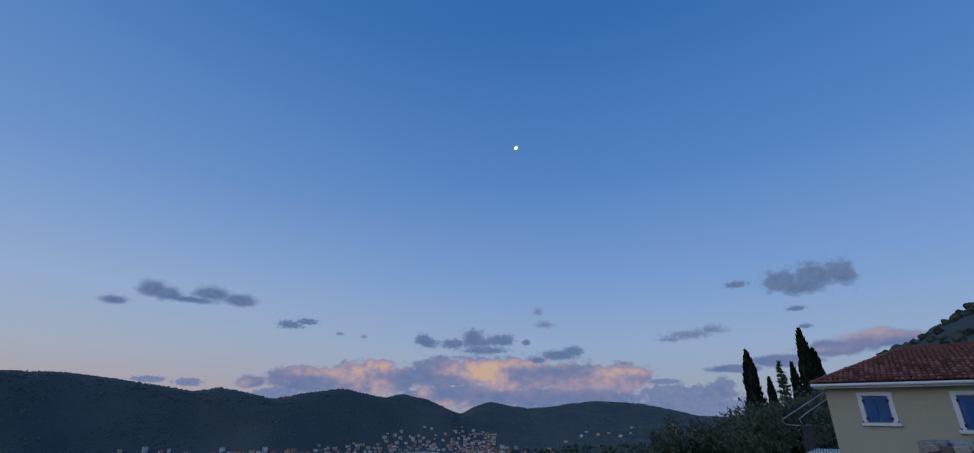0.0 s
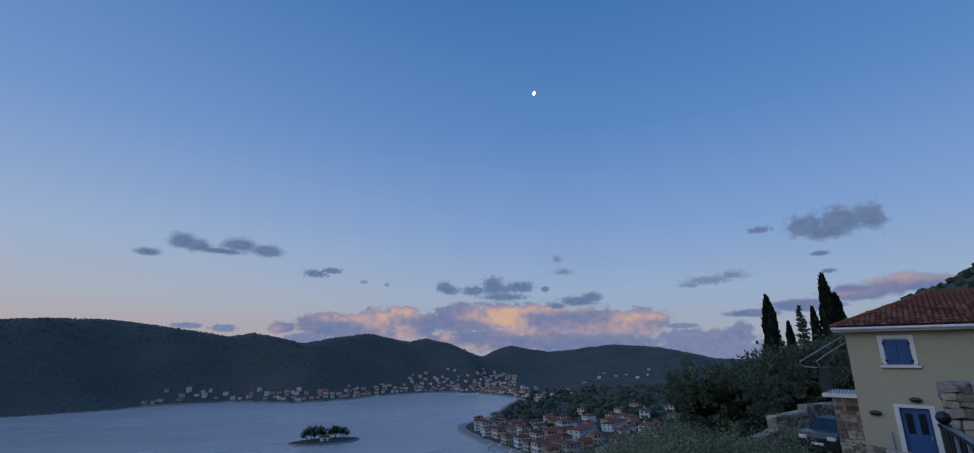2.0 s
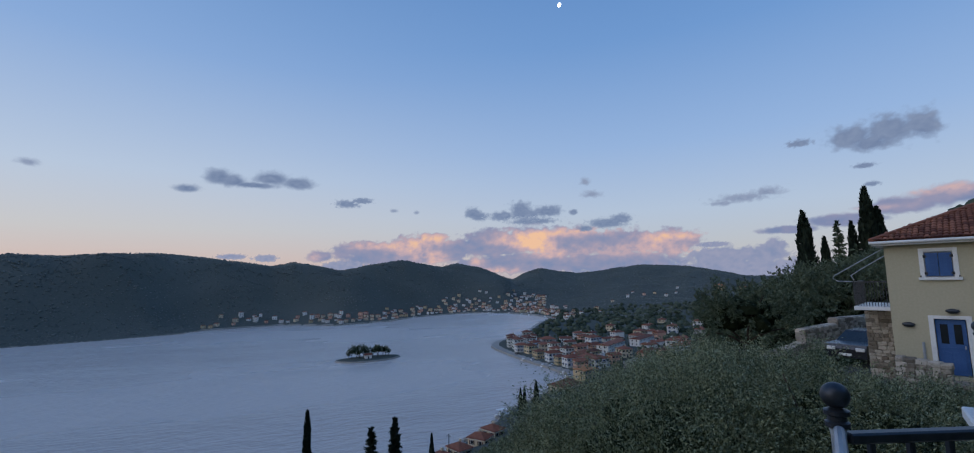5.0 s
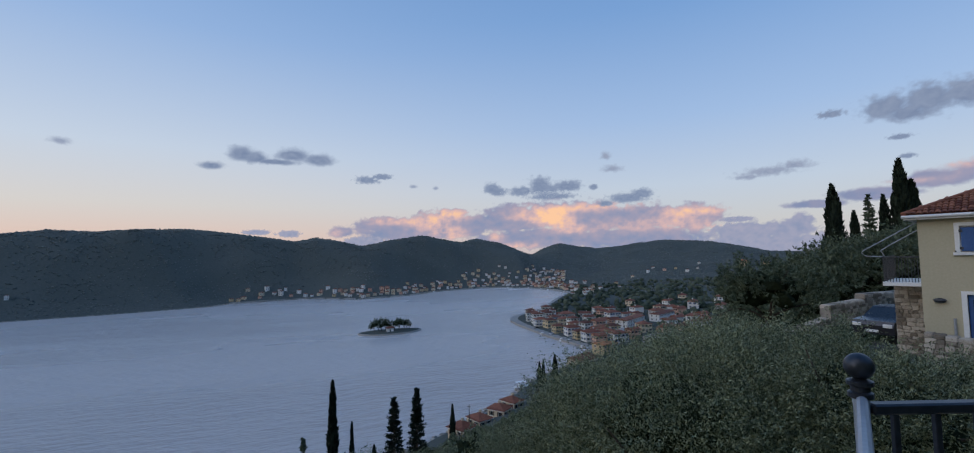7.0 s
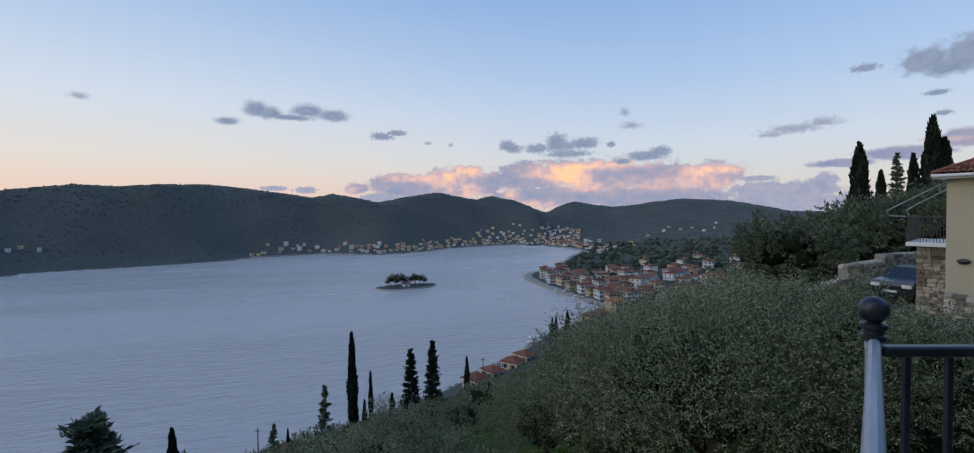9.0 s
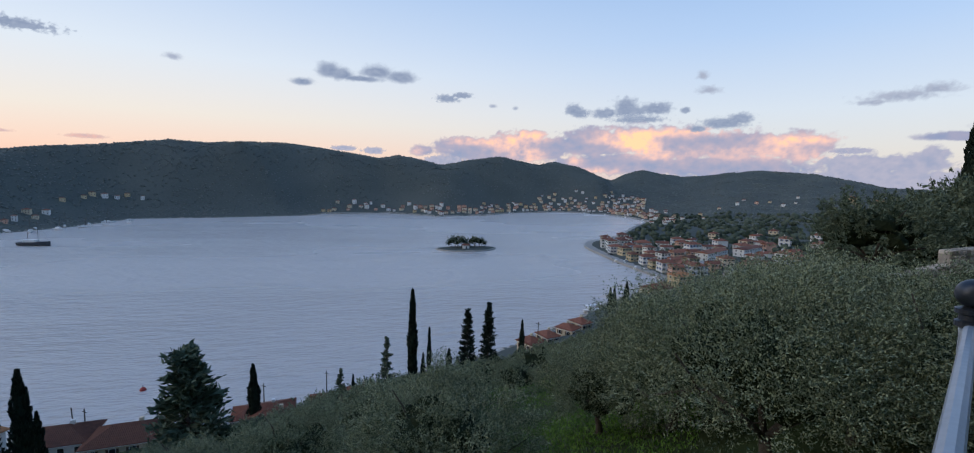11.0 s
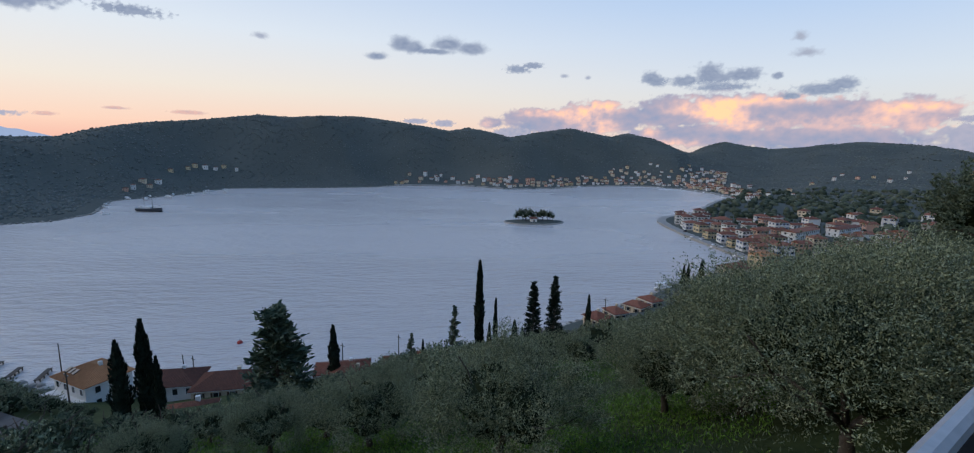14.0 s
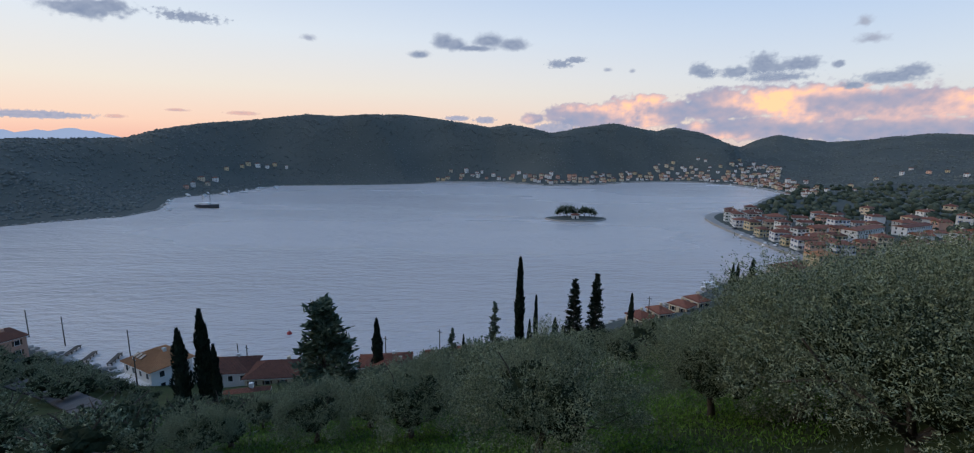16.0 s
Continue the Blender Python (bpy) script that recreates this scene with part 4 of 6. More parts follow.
def window_mesh(w, h, shutter, name="window"):
    """Frame, dark pane set back, sill and a pair of open shutters."""
    bm, idx = bmesh.new(), []
    def add(*a, mat=0):
        n = len(bm.faces)
        box(bm, *a)
        idx.extend([mat] * (len(bm.faces) - n))
    add(-w / 2 - .08, -.06, -h / 2 - .08, -w / 2, .05, h / 2 + .08)
    add(w / 2, -.06, -h / 2 - .08, w / 2 + .08, .05, h / 2 + .08)
    add(-w / 2, -.06, h / 2, w / 2, .05, h / 2 + .08)
    add(-w / 2, -.10, -h / 2 - .08, w / 2, .05, -h / 2)
    add(-w / 2, -.01, -h / 2, w / 2, .03, h / 2, mat=1)
    if shutter:
        add(-w - .04, -.09, -h / 2, -w / 2 - .09, -.065, h / 2, mat=2)
        add(w / 2 + .09, -.09, -h / 2, w + .04, -.065, h / 2, mat=2)
    me = bpy.data.meshes.new(name)
    bm.to_mesh(me)
    bm.free()
    for m in (M["trim"], M["glass"], shutter or M["shutter"]):
        me.materials.append(m)
    me.polygons.foreach_set("material_index", np.array(idx, dtype=np.int32))
    return me


green_paint = material("green_shutter_paint", (.03, .07, .045), (.06, .12, .08), 2, .6, .2, 10, vary=.3, depth=.003)
brown_paint = material("brown_shutter_paint", (.07, .04, .025), (.13, .08, .05), 2, .6, .2, 10, vary=.3, depth=.003)
WINDOWS = [window_mesh(1.0, 1.35, p) for p in (green_paint, brown_paint, M["shutter"], None)]
DOORS = [window_mesh(1.1, 2.1, None, "door"), window_mesh(2.2, 2.2, None, "door")]


def house(w, d, storeys, wall, roof, hip, style, label, group, columns=3, rise=None, sides=True, balcony=False, chimney=True, flat=False, name="house"):
    """A rendered house with a tiled roof; its front looks along -y."""
    h = storeys * 2.9
    h0 = thing(name, label, "house", group=group)
    part("wall", boxed(-w / 2, -d / 2, -3, w / 2, d / 2, h), M[wall], h0)
    if flat:
        bm = boxed(-w / 2 - .15, -d / 2 - .15, h, w / 2 + .15, d / 2 + .15, h + .3)
        part("roof", bm, M["grey_wall"], h0)
    else:
        v, f = roof_faces(w, d, h + .16, rise or d * .22, .45, hip)
        if not hip:
            n = len(v)
            v = v + [(-w / 2, -d / 2, h), (-w / 2, d / 2, h), (-w / 2, 0, h + (rise or d * .22) * .9), (w / 2, -d / 2, h), (w / 2, d / 2, h), (w / 2, 0, h + (rise or d * .22) * .9)]
            f = f + [(n, n + 2, n + 1), (n + 3, n + 4, n + 5)]
        r = mesh_object("roof", v, f, [M[roof], M[wall]], h0)
        if not hip:
            r.data.polygons[len(f) - 1].material_index = r.data.polygons[len(f) - 2].material_index = 1
        if chimney:
            part("chimney", boxed(w * .2, d * .1, h + .4, w * .2 + .7, d * .1 + .6, h + (rise or d * .22) + .7), M[wall], r)
    for s in range(storeys):
        for c in range(columns):
            x = (c + .5) / columns * w - w / 2
            door = s == 0 and c == columns // 2
            o = new("door" if door else "window", DOORS[0] if door else WINDOWS[style])
            o.parent = h0
            o.matrix_basis = pose(x, -d / 2, 1.05 if door else s * 2.9 + 1.65)
            if balcony and s and not c % 2:
                b = part("balcony", boxed(x - 1.1, -d / 2 - 1.0, s * 2.9 - .1, x + 1.1, -d / 2 - .002, s * 2.9 + .05), M["trim"], h0)
                bm = bmesh.new()
                for q in range(9):
                    box(bm, x - 1.08 + q * .265, -d / 2 - 1.0, s * 2.9 + .05, x - 1.04 + q * .265, -d / 2 - .96, s * 2.9 + .95)
                box(bm, x - 1.1, -d / 2 - 1.0, s * 2.9 + .95, x + 1.1, -d / 2 - .96, s * 2.9 + 1.0)
                part("railing", bm, M["iron"], b)
        if sides:
            for q in (-1, 1):
                for y in (-d * .22, d * .22):
                    o = new("window", WINDOWS[style])
                    o.parent = h0
                    o.matrix_basis = pose(q * w / 2, y, s * 2.9 + 1.65, 0, 0, 90 * q)
    return h0


def settle(ob, x, y, turn, size=1.0, lift=0.0):
    r = 4.0
    z = max(float(terrain(x + a, y + b)) for a in (-r, r) for b in (-r, r)) if lift is None else float(terrain(x, y)) + lift
    ob.matrix_basis = pose(x, y, z, 0, 0, turn) @ Matrix.Diagonal((size, size, size, 1))
    return ob


def settle_copy(ob, x, y, turn, size=1.0, lift=0.0):
    return settle(copy_thing(ob, Matrix()), x, y, turn, size, lift)


TOWN = "houses of the harbour town"
protos = [house(9, 8, 2, "cream", "tile", True, 1, "two-storey cream house with a red tiled roof", TOWN),
          house(11, 8, 2, "white", "tile", True, 2, "two-storey white house with balconies and a tiled roof", TOWN, 4, balcony=True),
          house(8, 7.5, 2, "ochre", "tile_dark", True, 0, "two-storey ochre house with a weathered tiled roof", TOWN),
          house(10, 7, 1, "white", "tile", False, 3, "low white house with a gabled red roof", TOWN),
          house(9, 8, 3, "white", "tile_dark", True, 0, "three-storey white house with a dark tiled roof", TOWN, 3, balcony=True),
          house(8.5, 7, 2, "pink", "tile", False, 1, "salmon-coloured house with a gabled red roof", TOWN),
          house(9.5, 8, 2, "blue_wall", "tile", True, 3, "pale blue house with a red tiled roof", TOWN),
          house(12, 9, 2, "grey_wall", "tile", True, 3, "unpainted grey house with a red hipped roof", TOWN, 4)]
used = [False] * len(protos)


def town_house(kind, x, y, turn, size=1.0):
    if used[kind]:
        return settle_copy(protos[kind], x, y, turn, size, .2)
    used[kind] = True
    return settle(protos[kind], x, y, turn, size, .2)


# the waterfront quarter beside the quay, row behind row
shore_run = [Vector((2, 300)), Vector((-24, 346)), Vector((-50, 396)), Vector((-58, 440))]
rnd = random.Random(5)
taken = []
for row, back in enumerate((13, 27, 42, 58, 75, 94, 114, 136)):
    for i in range(len(shore_run) - 1):
        a, b = shore_run[i], shore_run[i + 1]
        way = (b - a).normalized()
        inland = Vector((way.y, -way.x))
        s = rnd.uniform(0, 5)
        while s < (b - a).length:
            p = a + way * s + inland * (back + rnd.uniform(-2.5, 2.5)) + way * rnd.uniform(-2, 2)
            gap = 12.5 if row < 2 else rnd.choice((13, 16, 21, 27)) + row
            s += gap
            if rnd.random() < (.08 if row < 2 else .26) or (i == 0 and row > 4 and s < 18):
                continue
            if any((p - q).length < 10.5 for q in taken):
                continue
            taken.append(p)
            kind = rnd.choice((0, 1, 1, 2, 4, 4, 0, 6, 5) if row < 2 else (0, 1, 3, 3, 2, 5, 7, 1))
            town_house(kind, p.x, p.y, math.degrees(math.atan2(way.y, way.x)) - 90 + 180 * (row > 2 and rnd.random() < .3) + rnd.uniform(-8, 8), rnd.uniform(.82, 1.02))

long_block = house(34, 9, 2, "white", "tile", False, 3, "long white two-storey block with a low roof", TOWN, 11, 1.2, chimney=False)
settle(long_block, 38, 372, 62, 1, .2)
settle_copy(long_block, 66, 404, 58, .9, .2)
hall = house(20, 14, 1, "cream", "tile", True, 3, "large hall with a broad orange tiled roof", TOWN, 4, 3.0, chimney=False)
settle(hall, 16, 345, 60, 1, .2)
shed = house(17, 10, 1, "grey_wall", "tile", False, 3, "long flat-roofed concrete store", TOWN, 4, flat=True)
settle(shed, 30, 338, 60, 1, .2)
settle_copy(shed, 47, 312, 58, 1, .2)
yellow = house(13, 9, 2, "ochre", "tile_gold", True, 3, "pale yellow two-storey house by the water", TOWN, 4, 1.6, chimney=False)
settle(yellow, 14, 282, 48, .95, .2)
red = house(17, 11, 1, "cream", "tile", True, 3, "low house with a wide red tiled roof", TOWN, 3, 2.6)
settle(red, 2, 262, 52, .95, -.8)
for k, (x, y, t, s) in enumerate(((54, 326, 70, 1.05), (62, 352, 60, 1.0), (84, 380, 66, 1.0), (92, 415, 60, 1.0), (70, 440, 50, .95), (105, 470, 70, 1.1),
                                  (122, 440, 60, 1.0), (88, 500, 40, 1), (52, 505, 60, .9), (30, 470, 60, .9), (136, 500, 66, 1), (110, 540, 70, 1), (60, 300, 60, .9))):
    town_house((5, 3, 1, 3, 0, 1, 7, 3, 0, 3, 1, 0, 3)[k], x, y, t, s)

# the far side of the bay
FAR = "houses across the bay"
far_protos = [house(9, 8, 2, "white", "tile", True, 3, "distant white house with a red roof across the bay", FAR, 2, sides=False, chimney=False),
              house(10, 8, 2, "cream", "tile", True, 3, "distant cream house with a red roof across the bay", FAR, 3, sides=False, chimney=False),
              house(8, 7, 1, "white", "tile", False, 3, "small distant white house across the bay", FAR, 2, sides=False, chimney=False),
              house(9, 8, 2, "ochre", "tile_dark", True, 3, "distant ochre house across the bay", FAR, 2, sides=False, chimney=False),
              house(8, 8, 3, "white", "tile", True, 3, "tall distant white house across the bay", FAR, 2, sides=False, chimney=False),
              house(9, 7, 2, "pink", "tile", True, 3, "distant salmon house across the bay", FAR, 2, sides=False, chimney=False)]
far_used = [False] * len(far_protos)
far_run = [Vector(p) for p in ((-468, 572), (-394, 640), (-304, 628), (-252, 688), (-228, 766), (-156, 842), (-92, 828), (-40, 776), (-10, 722), (-20, 640))]
centres = []


def far_house(p, turn):
    kind = rnd.choice((0, 0, 1, 1, 2, 3, 4, 5))
    ob = far_protos[kind] if not far_used[kind] else copy_thing(far_protos[kind], Matrix())
    far_used[kind] = True
    settle(ob, p.x, p.y, turn, rnd.uniform(.46, .72), .3)
    centres.append(p)


for i in range(len(far_run) - 1):
    a, b = far_run[i], far_run[i + 1]
    way = (b - a).normalized()
    inland = Vector((-way.y, way.x))
    busy = (.55, .75, .95, 1, 1, 1, 1, .85, .5)[i]
    for back, chance in ((12, .9), (26, .75), (38, .62), (51, .5 if 1 < i < 8 else .1), (66, .4 if 2 < i < 8 else .03), (84, .32 if 3 < i < 8 else 0), (108, .22 if 3 < i < 8 else 0), (138, .14 if 4 < i < 8 else 0)):
        s = rnd.uniform(0, 8)
        while s < (b - a).length:
            p = a + way * s + inland * (back + rnd.uniform(-5, 5))
            s += rnd.uniform(7.5, 11)
            if rnd.random() < chance * busy and all((p - q).length > 7 for q in centres) and (i < 7 or back < 110) and (i > 0 or back < 60) and float(terrain(p.x, p.y)) < WATER + rnd.uniform(8, 24 if 2 < i < 8 else 16):
                far_house(p, math.degrees(math.atan2(-p.x, p.y)) + rnd.uniform(-25, 25))
for _ in range(420):                     # the town climbing into the valley behind the head of the bay
    az, r = radians(rnd.uniform(-13.5, -1.5)), rnd.uniform(800, 1060)
    p = Vector((r * math.sin(az), r * math.cos(az)))
    if len(centres) < 262 and shore_distance(np.array([p.x]), np.array([p.y]))[0] > 14 and float(terrain(p.x, p.y)) < WATER + rnd.uniform(12, 38) and all((p - q).length > 9 for q in centres):
        far_house(p, math.degrees(math.atan2(-p.x, p.y)) + rnd.uniform(-25, 25))
for x, y in ((95, 870), (130, 930), (165, 960), (200, 930), (190, 985), (225, 960), (240, 1010), (150, 1000), (-610, 291), (-596, 291), (-591, 272), (-645, 341), (-661, 381), (-656, 392), (-650, 403), (-648, 414), (-586, 262), (-633, 423), (-656, 369), (-611, 308)):
    far_house(Vector((x, y)), math.degrees(math.atan2(-x, y)) + rnd.uniform(-20, 20))
villa = house(12, 9, 2, "ochre", "tile_gold", True, 3, "yellow villa on the ridge above the valley", FAR, 3, sides=False)
settle(villa, 300, 945, -18, 1.3, 1)
settle_copy(villa, 338, 940, -18, 1.2, 1)

# ---------------------------------------------------------------- houses under the olive slope
SHOREH = "houses on the near shore"


def ridged_roof(w, d, z, rise, over, mat, parent, name="roof", pitch=.32):
    """A hipped roof whose tile courses stand up as rounded rows running down each slope."""
    x, y = w / 2 + over, d / 2 + over
    base = mesh_object(name, *roof_faces(w, d, z, rise, over, True), M[mat], parent)
    verts, faces = [], []
    for length, run, turn in ((2 * x, y, 0), (2 * x, y, 180), (2 * y, y, 90), (2 * y, y, 270)):
        m = pose(0, 0, 0, 0, 0, turn)
        out = x if turn in (90, 270) else y
        q = -length / 2 + pitch / 2
        while q < length / 2:
            reach = min(run, length / 2 - abs(q))
            a = m @ Vector((q, -out, z + .02))
            b = m @ Vector((q, -out + reach, z + .02 + rise * reach / run))
            s = m.to_3x3() @ Vector((pitch * .36, 0, 0))
            up = Vector((0, 0, .09))
            n = len(verts)
            verts += [a - s, a + up, a + s, b - s, b + up, b + s]
            faces += [(n, n + 1, n + 4, n + 3), (n + 1, n + 2, n + 5, n + 4), (n, n + 2, n + 1)]
            q += pitch
    tagged(mesh_object("tiling", verts, faces, M[mat], base), kind="stuff")
    return base


def shore_house(x, y, z, turn, w, d, storeys, wall, roof, rise, label, style=3, columns=4, skylights=0, terrace=False, blue=False):
    h = storeys * 2.8
    h0 = thing("house", label, "house", pose(x, y, z - h, 0, 0, turn), SHOREH)
    part("wall", boxed(-w / 2, -d / 2, -4, w / 2, d / 2, h, .03), M[wall], h0)
    r = ridged_roof(w, d, h + .16, rise, .5, roof, h0)
    bm = boxed(-w / 2 - .52, -d / 2 - .52, h - .1, w / 2 + .52, d / 2 + .52, h - .004)
    part("cornice", bm, M["trim"], h0)
    c = part("chimney", boxed(w * .12, .3, h + rise * .4, w * .12 + .7, 1.0, h + rise + .7, .03), M[wall], r)
    for s in range(storeys):
        for side, length, turn2 in ((-1, w, 0), (1, w, 180), (0, d, 90), (2, d, 270)):
            k = columns if turn2 in (0, 180) else 2
            for i in range(k):
                o = new("window", WINDOWS[2 if blue else style])
                o.parent = h0
                off = d / 2 if turn2 in (0, 180) else w / 2
                o.matrix_basis = pose(0, 0, 0, 0, 0, turn2) @ pose((i + .5) / k * length - length / 2, -off, s * 2.8 + 1.5)
    for i in range(skylights):
        m = pose(-w * .3 + i * 1.3, 0, 0) @ pose(0, -d * .3, h + .32 + rise * (1 - .6 * d / (d + 1)), math.degrees(math.atan2(rise, d / 2 + .5)), 0, 0)
        part("skylight", box(bmesh.new(), -.45, -.7, 0, .45, .7, .14, m=m), [M["glass"]], r)
    if terrace:
        b = part("terrace", boxed(-w / 2, -d / 2 - 3.2, .2, w / 2, -d / 2 - .003, 2.7, .02), M[wall], h0)
        part("parapet", boxed(-w / 2, -d / 2 - 3.2, 2.704, w / 2, -d / 2 - 3.0, 3.5, .02), M[wall], b)
    return h0


def ray_spot(az, el, z):
    """The place at height z seen from the terrace along a bearing and a height in degrees."""
    r = z / math.tan(radians(el))
    return r * math.sin(radians(az)), r * math.cos(radians(az))

shore_house(-120.4, 44.0, -50.4, 5, 11.5, 9.0, 2, "white", "tile_gold", 2.2, "white villa with an ochre tiled roof and skylights", 3, 4, 3, True)
shore_house(-106.8, 53.6, -52.2, 40, 10.5, 8.0, 2, "white", "tile_dark", 2.0, "white house with a dark brown tiled roof", 3, 4, 1)
shore_house(-96.0, 59.2, -52.4, 40, 13.0, 8.0, 2, "cream", "tile_dark", 2.2, "old house with a patched red-brown tiled roof", 1, 4)
shore_house(-77.2, 40.4, -44.6, 48, 7.0, 5.5, 1, "white", "tile", 1.7, "small white house with an orange tiled roof", 3, 2)
shore_house(-70.8, 70.4, -50.2, 35, 10.5, 8.5, 2, "cream", "tile", 2.4, "house with a broad red tiled roof among trees", 1, 3, 1)
shore_house(-78.6, 76.0, -52.0, 42, 12.0, 6.0, 1, "white", "tile", 1.2, "long low house with a red tiled roof", 3, 3)
shore_house(-67.6, 83.6, -51.6, 30, 8.5, 7.0, 2, "blue_wall", "tile", 2.0, "white-blue house with a red tiled roof by the water", 2, 3, 0, False, True)
shore_house(-65.0, 92.0, -52.4, 40, 7.0, 6.0, 1, "cream", "tile", 1.6, "small house with a red tiled roof by the water", 1, 2)
for x, y, w, t in ((-37.0, 146, 6.0, 62), (-33.2, 154.5, 5.0, 50), (-28.2, 165, 5.5, 70), (-25.0, 174, 5.0, 55)):
    shore_house(x, y, -53.4, t, w, 6.5, 1, "cream", "tile", 1.5, "low shore house with a red tiled roof", 1, 2)
shore_house(-171.5, 27.0, -51.6, 8, 10, 8, 2, "pink", "tile_dark", 1.8, "salmon house with a brown tiled roof by the shore", 1, 3)

# ---------------------------------------------------------------- quay, shore, road, piers
def strip(name, points, width, z0, z1, mat, label, category, lift=None):
    """A raised band along a line of points, its outer edge on the line."""
    verts, faces = [], []
    pts = [Vector(p) for p in points]
    for i, p in enumerate(pts):
        way = (pts[min(i + 1, len(pts) - 1)] - pts[max(i - 1, 0)]).normalized()
        q = p + Vector((way.y, -way.x)) * width
        a, b = (z0, z1) if lift is None else (float(terrain(p.x, p.y)) - .5, max(float(terrain(p.x, p.y)), float(terrain(q.x, q.y))) + lift)
        verts += [(p.x, p.y, a), (p.x, p.y, b), (q.x, q.y, b), (q.x, q.y, a)]
    for i in range(len(pts) - 1):
        for k in range(4):
            faces.append((i * 4 + k, i * 4 + (k + 1) % 4, i * 4 + 4 + (k + 1) % 4, i * 4 + 4 + k))
    faces += [(0, 3, 2, 1), tuple(len(verts) - 4 + k for k in range(4))]
    return tagged(mesh_object(name, verts, faces, mat), label, category, kind="structure")


strip("pavement", [(3, 292), (4, 301), (-11, 325), (-26, 348), (-39, 373), (-52, 398), (-60, 418), (-62, 434), (-60, 452), (-52, 468), (-42, 482)], 7.0, -62, -58.55,
      M["quay"], "paved stone quay along the harbour front", "quay")
strip("pavement", [(-42, 482), (-36, 540), (-26, 640), (-12, 718), (-40, 772), (-92, 825), (-156, 839), (-229, 762), (-251, 686), (-304, 627), (-394, 639), (-468, 569)], 6.0, -62, -58.7,
      M["quay"], "stone quay along the far harbour front", "quay")
strip("road", [(-120, 22.3), (-108, 23.0), (-96, 23.2), (-84, 22.4), (-74, 21.0), (-60, 19.2)], 3.8, 0, 0, M["asphalt"], "grey asphalt shore road between trees", "road", lift=.25)
strip("kerb", [(-120, 22.9), (-108, 23.6), (-96, 23.8), (-84, 23.0), (-74, 21.6), (-60, 19.8)], .4, 0, 0, M["quay"], "pale concrete road edge wall", "kerb", lift=.9)

rocks = []
for (ax, ay), (bx, by) in zip(SHORE, np.roll(SHORE, -1, 0)):
    m = int(math.hypot(bx - ax, by - ay) / 1.6)
    for i in range(m):
        q = (i + rng.uniform()) / m
        x, y = ax + (bx - ax) * q + rng.normal(0, .8), ay + (by - ay) * q + rng.normal(0, .8)
        if not (295 < y < 475 and x > -80):
            rocks.append((x, y, WATER + rng.uniform(0, .5)))
rocks = np.array(rocks)
v, f = blobs(rocks, rng.uniform(.6, 1.5, len(rocks)), 1, rng, .6)
tagged(mesh_object("shore_rocks", v, f, M["rock"]), "pale rocks along the water's edge", "rocks", kind="stuff")


def pier(x, y, turn, length):
    p = thing("pier", "weathered wooden landing stage on posts", "pier", pose(x, y, WATER, 0, 0, turn), "landing stages")
    part("deck", boxed(0, -.6, .7, length, .6, .85), M["pole"], p)
    for i in range(4):
        for s in (-.5, .5):
            part("post", boxed(.4 + i * (length - 1) / 3, s - .1, -2, .6 + i * (length - 1) / 3, s + .1, .7), M["pole"], p)
    return p


for x, y, t, l in ((-149, 43, 140, 7), (-157, 40, 138, 6), (-165, 38, 136, 7)):
    pier(x, y, t, l)


def utility_pole(x, y, h, arm=True):
    p = thing("utility_pole", "dark wooden utility pole by the shore", "pole", pose(x, y, float(terrain(x, y)) - .3), "utility poles")
    v, f = tube([(0, 0, 0), (0, 0, h)], [.17, .11], 8)
    mesh_object("shaft", v, f, M["pole"], p)
    if arm:
        part("crossarm", boxed(-.8, -.06, h - .8, .8, .06, h - .66), M["pole"], p)
        for q in (-.7, 0, .7):
            part("insulator", boxed(q - .05, -.05, h - .66, q + .05, .05, h - .5), M["trim"], p)
    return p


for x, y, h in ((-192, 37, 10.4), (-175, 41, 11), (-149, 48, 11), (-115, 62, 9.5), (-89, 86, 9.0), (-79, 97, 9.0), (-46, 11.2, 3.2), (-36, 152, 8), (-104, 34, 8)):
    utility_pole(x, y, h, h < 10)
leaning = thing("utility_pole", "leaning wooden brace pole by the shore", "pole", pose(-117, 61, -60, 9, 14, 0), "utility poles")
v, f = tube([(0, 0, 0), (0, 0, 9.5)], [.16, .1], 7)
mesh_object("shaft", v, f, M["pole"], leaning)


def cable(a, b, sag, label):
    pts = [Vector(a).lerp(Vector(b), i / 16) - Vector((0, 0, sag * 4 * (i / 16) * (1 - i / 16))) for i in range(17)]
    v, f = tube(pts, [.028] * 17, 5)
    tagged(mesh_object("cable", v, f, M["rubber"]), label, "cable")


za, zb = float(terrain(-46, 11.2)) + 2.7, float(terrain(-104, 34)) + 7.3
cable((-46, 11.2, za), (-60, 6, za - 3.5), .5, "thin black overhead cable from the pole")
cable((-46, 11.2, za), (-104, 34, zb), 1.2, "thin black overhead cable between poles")

